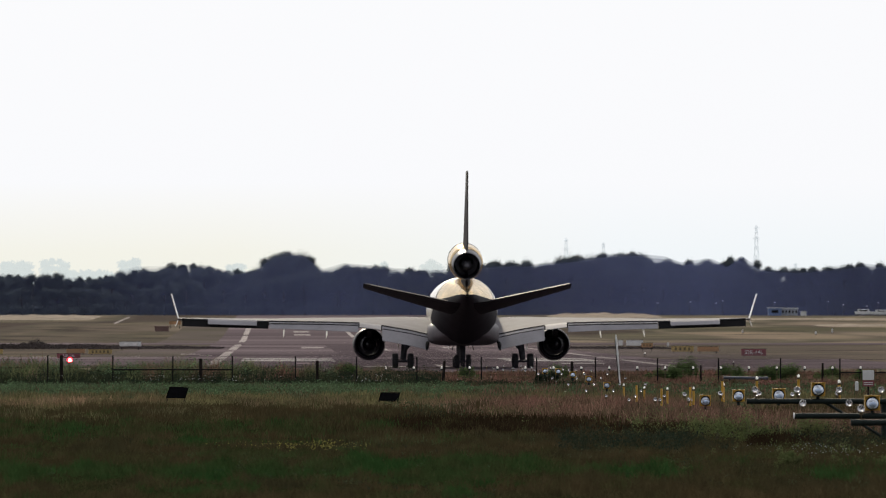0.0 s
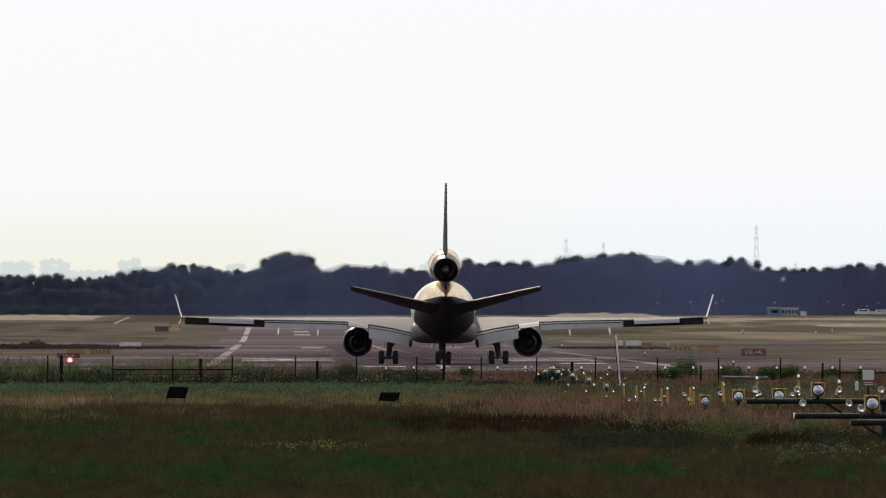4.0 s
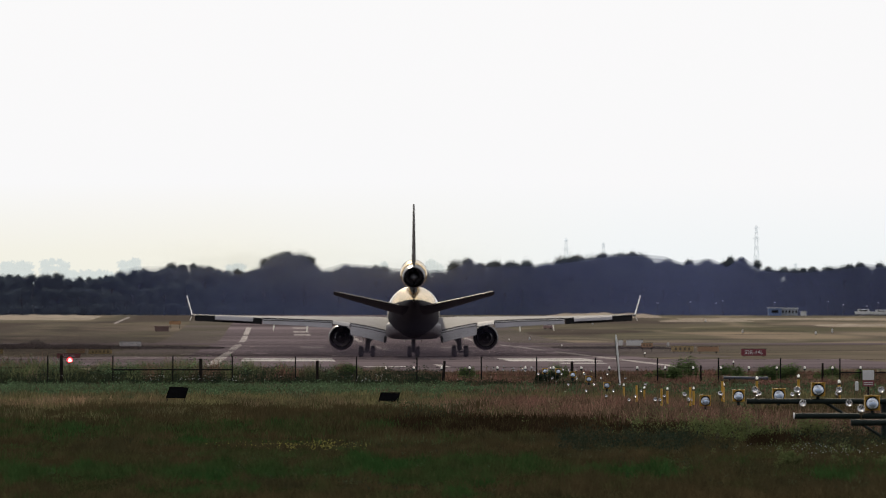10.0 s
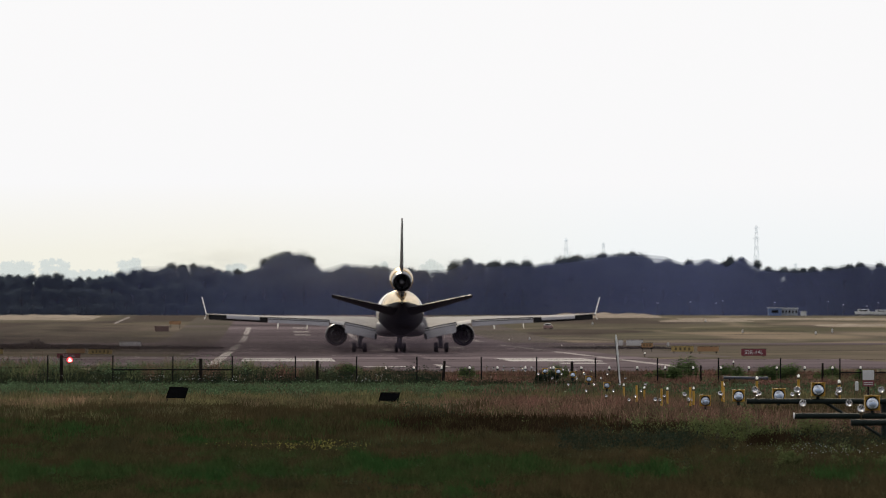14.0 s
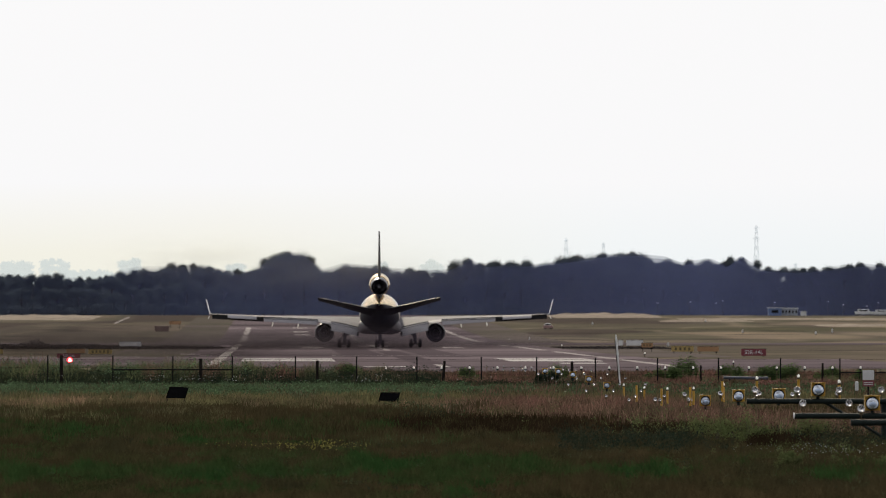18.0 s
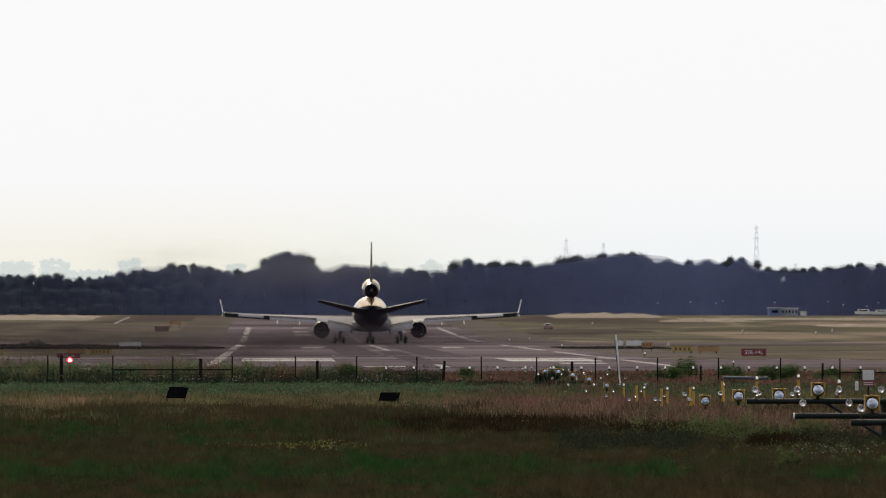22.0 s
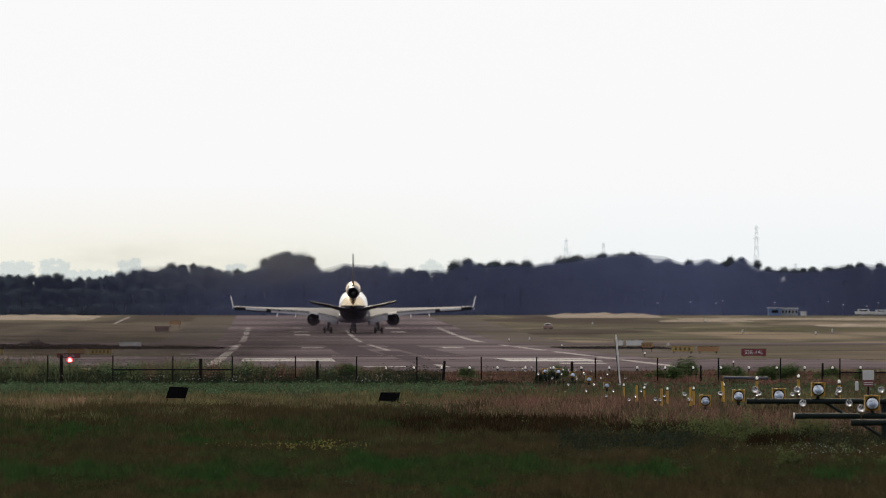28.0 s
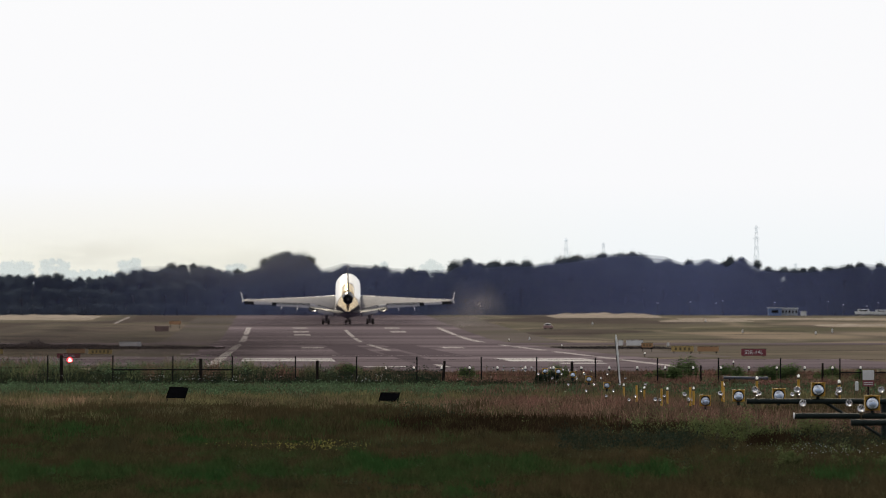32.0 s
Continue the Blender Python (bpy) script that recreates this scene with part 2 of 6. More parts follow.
def meadow_mat():
    """Airfield turf: olive, tan and dark heathy patches."""
    m = mat("meadow", (0.1, 0.1, 0.05), 1.0, spec=0.0)
    n, l = m.node_tree.nodes, m.node_tree.links
    co = n.new("ShaderNodeTexCoord")
    mp = n.new("ShaderNodeMapping")
    mp.inputs["Scale"].default_value = (1, 0.14, 1)
    l.new(co.outputs["Object"], mp.inputs[0])
    a = n.new("ShaderNodeTexNoise")
    a.inputs["Scale"].default_value, a.inputs["Detail"].default_value, a.inputs["Roughness"].default_value = 0.02, 2, 0.45
    l.new(mp.outputs[0], a.inputs[0])
    r = n.new("ShaderNodeValToRGB")
    e = r.color_ramp.elements
    e[0].position, e[0].color = 0.38, (0.074, 0.061, 0.054, 1)
    e[1].position, e[1].color = 0.63, (0.185, 0.150, 0.120, 1)
    for p, c in ((0.42, (0.094, 0.080, 0.068, 1)), (0.46, (0.100, 0.090, 0.070, 1)), (0.49, (0.165, 0.135, 0.105, 1)), (0.525, (0.100, 0.094, 0.070, 1)), (0.56, (0.105, 0.088, 0.073, 1)), (0.59, (0.150, 0.124, 0.098, 1))):
        q = e.new(p)
        q.color = c
    l.new(a.outputs[0], r.inputs[0])
    # broad stands of other grasses: tan hay, green turf, dull olive-brown
    turf = r.outputs[0]
    warp = n.new("ShaderNodeVectorMath")
    warp.operation = "MULTIPLY_ADD"
    l.new(a.outputs["Color"], warp.inputs[0])
    warp.inputs[1].default_value, warp.inputs[2].default_value = (0.9, 0.9, 0.0), (-0.45, -0.45, 0.0)
    for cx, cy, rx, ry, c, k in ((98, 2215, 24, 130, (0.20, 0.158, 0.122), .85), (76, 2190, 14, 130, (0.100, 0.092, 0.068), .8), (80, 1480, 48, 420, (0.098, 0.082, 0.068), .7),
                                 (-38, 1900, 42, 800, (0.090, 0.076, 0.066), .65), (-24, 2100, 12, 300, (0.086, 0.078, 0.060), .5), (130, 2420, 60, 60, (0.078, 0.072, 0.050), .8), (70, 2560, 40, 90, (0.104, 0.092, 0.070), .7)):
        mv = n.new("ShaderNodeMapping")
        mv.inputs["Location"].default_value, mv.inputs["Scale"].default_value = (-cx / rx, -cy / ry, 0), (1 / rx, 1 / ry, 0)
        l.new(co.outputs["Object"], mv.inputs[0])
        ad = n.new("ShaderNodeVectorMath")
        ad.operation = "ADD"
        l.new(mv.outputs[0], ad.inputs[0])
        l.new(warp.outputs[0], ad.inputs[1])
        ln = n.new("ShaderNodeVectorMath")
        ln.operation = "LENGTH"
        l.new(ad.outputs[0], ln.inputs[0])
        fd = n.new("ShaderNodeMapRange")
        fd.interpolation_type = "SMOOTHSTEP"
        fd.inputs[1].default_value, fd.inputs[2].default_value = 1.1, 0.7
        fd.inputs[3].default_value, fd.inputs[4].default_value = 0.0, k
        l.new(ln.outputs["Value"], fd.inputs[0])
        mx = n.new("ShaderNodeMix")
        mx.data_type = "RGBA"
        mx.inputs[7].default_value = (*c, 1)
        l.new(fd.outputs[0], mx.inputs[0])
        l.new(turf, mx.inputs[6])
        turf = mx.outputs[2]
    # streaks of thinner and denser grass
    ms = n.new("ShaderNodeMapping")
    ms.inputs["Scale"].default_value = (1, 0.42, 1)
    l.new(co.outputs["Object"], ms.inputs[0])
    st = n.new("ShaderNodeTexNoise")
    st.inputs["Scale"].default_value, st.inputs["Detail"].default_value, st.inputs["Roughness"].default_value = 0.034, 5, 0.68
    l.new(ms.outputs[0], st.inputs[0])
    sr = n.new("ShaderNodeValToRGB")
    q = sr.color_ramp.elements
    q[0].position, q[0].color = 0.34, (0.52, 0.52, 0.55, 1)
    q[1].position, q[1].color = 0.66, (1.38, 1.30, 1.20, 1)
    for p, c in ((0.44, (0.86, 0.86, 0.82, 1)), (0.5, (1.02, 1.0, 1.0, 1)), (0.57, (0.95, 0.97, 0.90, 1))):
        q.new(p).color = c
    l.new(st.outputs[0], sr.inputs[0])
    sm = n.new("ShaderNodeMix")
    sm.data_type, sm.blend_type = "RGBA", "MULTIPLY"
    sm.inputs[0].default_value = 1.0
    l.new(turf, sm.inputs[6])
    l.new(sr.outputs[0], sm.inputs[7])
    turf = sm.outputs[2]
    # the tall meadow before the fence grows on dark soil, blackened for shade between tufts
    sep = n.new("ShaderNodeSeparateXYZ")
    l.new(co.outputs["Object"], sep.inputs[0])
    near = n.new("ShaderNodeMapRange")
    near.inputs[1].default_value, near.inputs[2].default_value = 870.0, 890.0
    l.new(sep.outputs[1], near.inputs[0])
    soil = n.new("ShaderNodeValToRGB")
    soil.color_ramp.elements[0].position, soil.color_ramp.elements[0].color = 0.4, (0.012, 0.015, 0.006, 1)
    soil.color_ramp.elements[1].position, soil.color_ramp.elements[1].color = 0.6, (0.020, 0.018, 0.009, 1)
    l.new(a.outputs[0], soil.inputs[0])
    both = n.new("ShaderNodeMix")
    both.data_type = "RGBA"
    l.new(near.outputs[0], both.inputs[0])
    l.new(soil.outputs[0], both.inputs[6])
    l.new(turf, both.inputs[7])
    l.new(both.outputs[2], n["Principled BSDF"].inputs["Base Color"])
    return m


def smoke_mat(name, col, dense):
    """Thin smoke: most at the puff's heart, nothing at its rim."""
    m = bpy.data.materials.new(name)
    m.use_nodes = True
    n, l = m.node_tree.nodes, m.node_tree.links
    b = n["Principled BSDF"]
    b.inputs["Base Color"].default_value = (*col, 1)
    b.inputs["Roughness"].default_value, b.inputs["Specular IOR Level"].default_value = 1.0, 0.0
    co = n.new("ShaderNodeTexCoord")
    ln = n.new("ShaderNodeVectorMath")
    ln.operation = "LENGTH"
    l.new(co.outputs["Object"], ln.inputs[0])
    fall = n.new("ShaderNodeMapRange")
    fall.interpolation_type = "SMOOTHERSTEP"
    fall.inputs[1].default_value, fall.inputs[2].default_value = 1.0, 0.0
    fall.inputs[3].default_value, fall.inputs[4].default_value = 0.0, dense
    l.new(ln.outputs["Value"], fall.inputs[0])
    nz = n.new("ShaderNodeTexNoise")
    nz.inputs["Scale"].default_value, nz.inputs["Detail"].default_value = 1.8, 3
    l.new(co.outputs["Object"], nz.inputs[0])
    gain = n.new("ShaderNodeMapRange")
    gain.inputs[1].default_value, gain.inputs[2].default_value = 0.25, 0.7
    l.new(nz.outputs[0], gain.inputs[0])
    mul = n.new("ShaderNodeMath")
    mul.operation = "MULTIPLY"
    l.new(fall.outputs[0], mul.inputs[0])
    l.new(gain.outputs[0], mul.inputs[1])
    l.new(mul.outputs[0], b.inputs["Alpha"])
    return m


def soften(m, pull):
    """Foliage shading: leaf normals drawn towards the crown's common outward lean."""
    n, l = m.node_tree.nodes, m.node_tree.links
    geo = n.new("ShaderNodeNewGeometry")
    sc = n.new("ShaderNodeVectorMath")
    sc.operation = "SCALE"
    sc.inputs["Scale"].default_value = 0.3
    l.new(geo.outputs["Normal"], sc.inputs[0])
    ad = n.new("ShaderNodeVectorMath")
    ad.operation = "ADD"
    ad.inputs[1].default_value = pull
    l.new(sc.outputs[0], ad.inputs[0])
    nm = n.new("ShaderNodeVectorMath")
    nm.operation = "NORMALIZE"
    l.new(ad.outputs[0], nm.inputs[0])
    for b in n:
        if b.type in ("BSDF_PRINCIPLED", "BSDF_TRANSLUCENT"):
            l.new(nm.outputs[0], b.inputs["Normal"])


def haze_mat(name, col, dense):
    """Thin blue tint standing in for distance haze, denser along x."""
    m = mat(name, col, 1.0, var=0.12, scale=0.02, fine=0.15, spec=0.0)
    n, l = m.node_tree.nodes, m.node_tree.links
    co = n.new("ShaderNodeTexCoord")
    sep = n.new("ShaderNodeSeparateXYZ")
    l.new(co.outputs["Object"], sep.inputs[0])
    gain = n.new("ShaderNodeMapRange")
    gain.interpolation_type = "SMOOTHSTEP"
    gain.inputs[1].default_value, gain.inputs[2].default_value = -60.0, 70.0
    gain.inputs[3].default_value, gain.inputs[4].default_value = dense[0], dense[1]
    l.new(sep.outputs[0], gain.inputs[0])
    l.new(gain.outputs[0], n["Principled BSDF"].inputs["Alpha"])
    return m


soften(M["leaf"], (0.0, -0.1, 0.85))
for k in ("bush_leaf", "bush_dark"):
    soften(M[k], (0.0, -0.3, 0.5))
# far tree clumps: dark base, pale haze put into the emission
hz = M["far_haze_glow"].node_tree.nodes["Principled BSDF"]
M["far_haze_glow"].node_tree.links.remove(hz.inputs["Base Color"].links[0])
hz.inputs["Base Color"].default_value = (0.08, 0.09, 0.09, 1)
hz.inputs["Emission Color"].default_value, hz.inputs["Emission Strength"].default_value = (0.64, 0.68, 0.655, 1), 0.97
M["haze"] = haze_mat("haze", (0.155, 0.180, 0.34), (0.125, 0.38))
M["smoke_dark"] = smoke_mat("smoke_dark", (0.046, 0.037, 0.052), 0.62)
M["smoke_cream"] = smoke_mat("smoke_cream", (0.62, 0.54, 0.36), 0.20)
# no exhaust: bluish tint standing in for distance haze over the jet
M["haze_blue"] = smoke_mat("haze_blue", (0.040, 0.038, 0.062), 0.24)
M["smoke_dust"] = smoke_mat("smoke_dust", (0.55, 0.48, 0.43), 0.6)
M["smoke_ground"] = smoke_mat("smoke_ground", (0.098, 0.077, 0.082), 0.9)
M["smoke_brown"] = smoke_mat("smoke_brown", (0.064, 0.050, 0.048), 1.0)
M["tail_sheen"].node_tree.nodes["Principled BSDF"].inputs["Specular Tint"].default_value = (1.0, 0.90, 0.72, 1)
M["ground"] = meadow_mat()
M["bulb_glass"] = glass_mat("bulb_glass", (0.42, 0.41, 0.43), 0.22)
M["reflector"] = mat("reflector", (0.66, 0.70, 0.78), 0.2, 1.0, var=0.6, scale=6, fine=14, bump=0.2)


# ---- mesh helpers ----
def part(name, bm, material, parent=None, label="", smooth=False):
    """Links a bmesh as one mesh object, under a thing or a part where parent is given."""
    me = bpy.data.meshes.new(name)
    bm.normal_update()
    bm.to_mesh(me)
    bm.free()
    me.materials.append(material)
    if smooth:
        me.polygons.foreach_set("use_smooth", [True] * len(me.polygons))
    ob = new(name, me)
    if parent:
        ob.parent = parent
    return tagged(ob, label)


def empty(name, m, label, category, group="", kind=""):
    ob = new(name)
    ob.empty_display_size = 0.5
    ob.matrix_basis = m
    return tagged(ob, label, category, group, kind)


def box(bm, cx, cy, cz, sx, sy, sz, bevel=0.0, rot=None):
    m = Matrix.Translation((cx, cy, cz)) @ (rot or Matrix()) @ Matrix.Diagonal((sx, sy, sz, 1))
    r = bmesh.ops.create_cube(bm, size=1.0, matrix=m)
    if bevel:
        es = {e for v in r["verts"] for e in v.link_edges}
        bmesh.ops.bevel(bm, geom=list(es), offset=bevel, segments=2, affect="EDGES", profile=0.5)
    return bm


def rod(bm, a, b, r0, r1=None, n=10):
    """A round bar from a to b."""
    a, b = Vector(a), Vector(b)
    d = b - a
    m = Matrix.Translation((a + b) / 2) @ d.to_track_quat("Z", "Y").to_matrix().to_4x4()
    bmesh.ops.create_cone(bm, cap_ends=True, segments=n, radius1=r0, radius2=r0 if r1 is None else r1, depth=d.length, matrix=m)
    return bm


def loft(bm, rings, caps=True):
    """Skins a row of closed rings of equal length."""
    vs = [[bm.verts.new(p) for p in ring] for ring in rings]
    k = len(vs[0])
    for a, b in zip(vs, vs[1:]):
        for i in range(k):
            bm.faces.new((a[i], a[(i + 1) % k], b[(i + 1) % k], b[i]))
    if caps:
        bm.faces.new(vs[0][::-1])
        bm.faces.new(vs[-1])
    bmesh.ops.recalc_face_normals(bm, faces=bm.faces[:])
    return bm


def ring(cx, cy, cz, rx, rz, n=32):
    """A circle across the y axis."""
    return [(cx + rx * math.cos(2 * math.pi * i / n), cy, cz + rz * math.sin(2 * math.pi * i / n)) for i in range(n)]


def lathe_y(bm, cx, cz, prof, n=32, caps=True):
    return loft(bm, [ring(cx, y, cz, r, r, n) for y, r in prof], caps)


def lathe_z(bm, prof, cx=0, cy=0, n=16):
    return loft(bm, [[(cx + r * math.cos(2 * math.pi * i / n), cy + r * math.sin(2 * math.pi * i / n), z) for i in range(n)] for z, r in prof])


def mesh_arrays(name, verts, faces, material, smooth=False):
    """One mesh object from numpy arrays; faces is n x 3 or n x 4."""
    me = bpy.data.meshes.new(name)
    k = faces.shape[1]
    me.vertices.add(len(verts))
    me.vertices.foreach_set("co", np.ascontiguousarray(verts, dtype=np.float32).ravel())
    me.loops.add(faces.size)
    me.loops.foreach_set("vertex_index", np.ascontiguousarray(faces, dtype=np.int32).ravel())
    me.polygons.add(len(faces))
    me.polygons.foreach_set("loop_start", np.arange(0, faces.size, k, dtype=np.int32))
    me.update(calc_edges=True)
    me.materials.append(material)
    if smooth:
        me.polygons.foreach_set("use_smooth", [True] * len(me.polygons))
    return new(name, me)


# ---- the lie of the land ----
PROFILE_Y = [-400, 0, 60, 130, 200, 300, 400, 500, 600, 700, 900, 1500, 1850, 1961, 2064, 2203, 2330, 2442, 2525, 2608, 3000, 3200, 4990]
PROFILE_Z = [2.9, 2.85, 2.2, 1.4, 0.9, 0.7, 0.45, 0.3, 0.15, 0.0, -0.05, -0.05, 0.0, 0.1, 0.25, 0.78, 1.42, 2.02, 2.5, 2.85, 5.2, 5.2, 5.0]


def land(y):
    """Height of the ground at distance y (array or number), with its kinks eased."""
    return sum(np.interp(np.asarray(y, dtype=float) + d, PROFILE_Y, PROFILE_Z) for d in (-30, -15, 0, 15, 30)) / 5


def build_ground():
    xs = np.concatenate([np.linspace(-2400, -300, 12), np.linspace(-250, 300, 56), np.linspace(350, 2400, 12)])
    ys = np.concatenate([np.linspace(-400, 180, 30), np.linspace(190, 1000, 163), np.linspace(1010, 3300, 116), np.linspace(3330, 4990, 30)])
    gx, gy = np.meshgrid(xs, ys)
    gz = land(gy)
    away = np.clip((np.abs(gx - 15.5) - 60) / 60, 0, 1)
    gz = gz + away * 0.12 * np.sin(gx * 0.031 + gy * 0.004) + np.where((gy < 690) & (gy > 150), 0.05 * np.sin(gx * 0.21 + gy * 0.05) * np.sin(gy * 0.043), 0)
    v = np.stack([gx, gy, gz], -1).reshape(-1, 3)
    w = len(xs)
    i = np.arange(len(ys) - 1)[:, None] * w + np.arange(w - 1)[None]
    f = np.stack([i, i + 1, i + w + 1, i + w], -1).reshape(-1, 4)
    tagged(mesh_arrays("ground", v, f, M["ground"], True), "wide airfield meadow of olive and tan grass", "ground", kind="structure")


build_ground()


def sheet(name, x0, x1, y0, y1, lift, material, step=12.0, taper=(0, 0)):
    """A thin strip that follows the land; taper shifts its two sides at the far end."""
    n = max(2, int((y1 - y0) / step) + 1)
    ys = np.linspace(y0, y1, n)
    t = np.linspace(0, 1, n)
    zs = land(ys) + lift
    v = np.concatenate([np.stack([x0 + taper[0] * t, ys, zs], -1), np.stack([x1 + taper[1] * t, ys, zs], -1)])
    i = np.arange(n - 1)
    f = np.stack([i, i + n, i + n + 1, i + 1], -1)
    return mesh_arrays(name, v, f, material)


# ---- runway, taxiways and their paint ----
EDGE_L, EDGE_R, MID = -6.0, 37.0, 15.5
runway = tagged(sheet("runway", -10.5, 41.5, 885, 2990, 0.03, M["asphalt"]), "long grey-brown asphalt runway with worn white paint", "runway", kind="structure")
for nm, a in (("taxiway", (-70, -10.5, 1030, 1240)), ("taxiway", (41.5, 62, 960, 1180)), ("crossing_runway", (-300, -10.5, 1790, 1900)), ("crossing_runway", (41.5, 320, 1790, 1900))):
    tagged(sheet(nm, *a, 0.02, M["asphalt"]), "grey asphalt side strip joining the runway", "taxiway", kind="structure")


for x0, x1 in ((-21, -10.5), (41.5, 53)):
    for y0, y1 in ((1245, 1785), (1905, 2900)):
        tagged(sheet("runway_shoulder", x0, x1, y0, y1, 0.025, M["shoulder"]), "worn brownish shoulder between runway and grass", "runway shoulder", kind="structure")


def streak(x0, x1, y0, y1, taper=(0, 0)):
    tagged(sheet("tyre_marks", x0, x1, y0, y1, 0.036, M["asphalt_dark"], taper=taper), "dark rubber streaks on the runway", "tyre marks", kind="structure")


streak(8, 13, 1240, 1780)
streak(17.5, 22.5, 1235, 1775)
streak(13.6, 16.6, 1010, 1460)


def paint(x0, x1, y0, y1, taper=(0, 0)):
    # far and thin markings take the copy with haze dimming in its colour
    tagged(sheet("runway_marking", x0, x1, y0, y1, 0.045, M["road_paint"] if y0 < 1250 and x1 - x0 > 2 else M["dimmed_paint"], 10, taper), "worn white runway marking", "runway marking", kind="structure")


for x in (EDGE_L, EDGE_R):
    for y0, y1 in ((1000, 1250), (1275, 1440), (1500, 1690), (1720, 1785), (1935, 2200), (2230, 2480)):
        paint(x - 0.55, x + 0.55, y0, y1)
for y0, y1 in ((980, 1040), (1490, 1560), (1575, 1660), (1680, 1790), (1950, 2120), (2150, 2390)):
    paint(MID - 0.4, MID + 0.4, y0, y1)
for x0, x1 in ((-3.5, 6.2), (24.2, 33.9)):
    paint(x0, x1, 1118, 1200)
for y0, y1 in ((1600, 1650), (2215, 2250), (2310, 2350), (2440, 2475)):
    paint(3.9, 7.2, y0, y1)
for y0, y1 in ((1600, 1650), (2310, 2350), (2440, 2475)):
    paint(24.8, 28.1, y0, y1)
paint(28, 32.5, 1060, 1078)
paint(8, 12, 985, 1000)
for x0, x1, y0, y1 in ((-11.6, -9.2, 1330, 1345), (-9.0, -7.6, 1290, 1300), (-40, -30, 1238, 1243), (-28, -24, 1236, 1241), (-18.5, -10.8, 1236, 1241), (6.8, 23.5, 1286, 1289), (-39.3, -38.7, 2640, 2900)):
    paint(x0, x1, y0, y1)


# ---- the three-engined freighter ----
def foil(x, le, chord, z, thick, twist, n=12):
    """An aerofoil section in the plane across x; le is its nose, twist lifts the nose (degrees)."""
    pts = []
    c, s = math.cos(radians(twist)), math.sin(radians(twist))
    us = [0.5 * (1 - math.cos(math.pi * i / n)) for i in range(n + 1)]
    th = lambda u: thick * chord * 5 * (0.2969 * math.sqrt(u) - 0.126 * u - 0.3516 * u * u + 0.2843 * u ** 3 - 0.1030 * u ** 4)
    up = [(u, th(u)) for u in us]
    dn = [(u, -th(u)) for u in us[1:-1]][::-1]
    for u, h in up + dn:
        a, b = -(u - 1) * chord, h
        pts.append((x, le - chord + a * c - b * s, z + a * s + b * c))
    return pts


def wing_z(x):
    """Height of the wing's trailing edge."""
    return float(np.interp(abs(x), [2.6, 3, 5, 7, 9, 12.5, 17, 21, 25.3], [2.85, 2.95, 3.4, 3.72, 3.98, 4.08, 4.14, 4.26, 4.40]))


def wing_te(x):
    x = abs(x)
    return -1.6 if x < 9 else -1.6 - (x - 9) / 16.3 * 5.9


def wing_le(x):
    return 13.2 - (abs(x) - 2.6) * 0.79


def flap(side, x0, x1, chord, droop, gap=0.15, n=5, drop=0.0, taper=1.0):
    """A drooped panel behind the trailing edge."""
    bm = bmesh.new()
    rings = []
    for i in range(n + 1):
        x = x0 + (x1 - x0) * i / n
        y, z = wing_te(x) - gap, wing_z(x) - 0.04 - drop
        c, s = math.cos(radians(droop)), math.sin(radians(droop))
        k = chord * (1 + (taper - 1) * i / n)
        pr = [(0.12, 0.10), (0, 0.14), (-k * 0.4, 0.12), (-k, 0.015), (-k, -0.015), (-k * 0.4, -0.12), (0, -0.16), (0.12, -0.12)]
        rings.append([(side * x, y + a * c + b * s * 0, z + a * s + b * c) for a, b in pr])
    return loft(bm, rings)


def wheel_parts(parent, x, y, z, r, w):
    bm = bmesh.new()
    pr = [(-w / 2, r * 0.62), (-w / 2, r * 0.86), (-w * 0.36, r * 0.97), (-w * 0.12, r), (w * 0.12, r), (w * 0.36, r * 0.97), (w / 2, r * 0.86), (w / 2, r * 0.62)]
    loft(bm, [[(x + a, y + q * math.cos(2 * math.pi * i / 24), z + q * math.sin(2 * math.pi * i / 24)) for i in range(24)] for a, q in pr])
    part("tyre", bm, M["rubber"], parent, smooth=False)
    bm = bmesh.new()
    rod(bm, (x - w * 0.53, y, z), (x + w * 0.53, y, z), r * 0.52, n=16)
    rod(bm, (x - w * 0.58, y, z), (x + w * 0.58, y, z), r * 0.2, n=10)
    part("wheel_rim", bm, M["gear_steel"], parent)


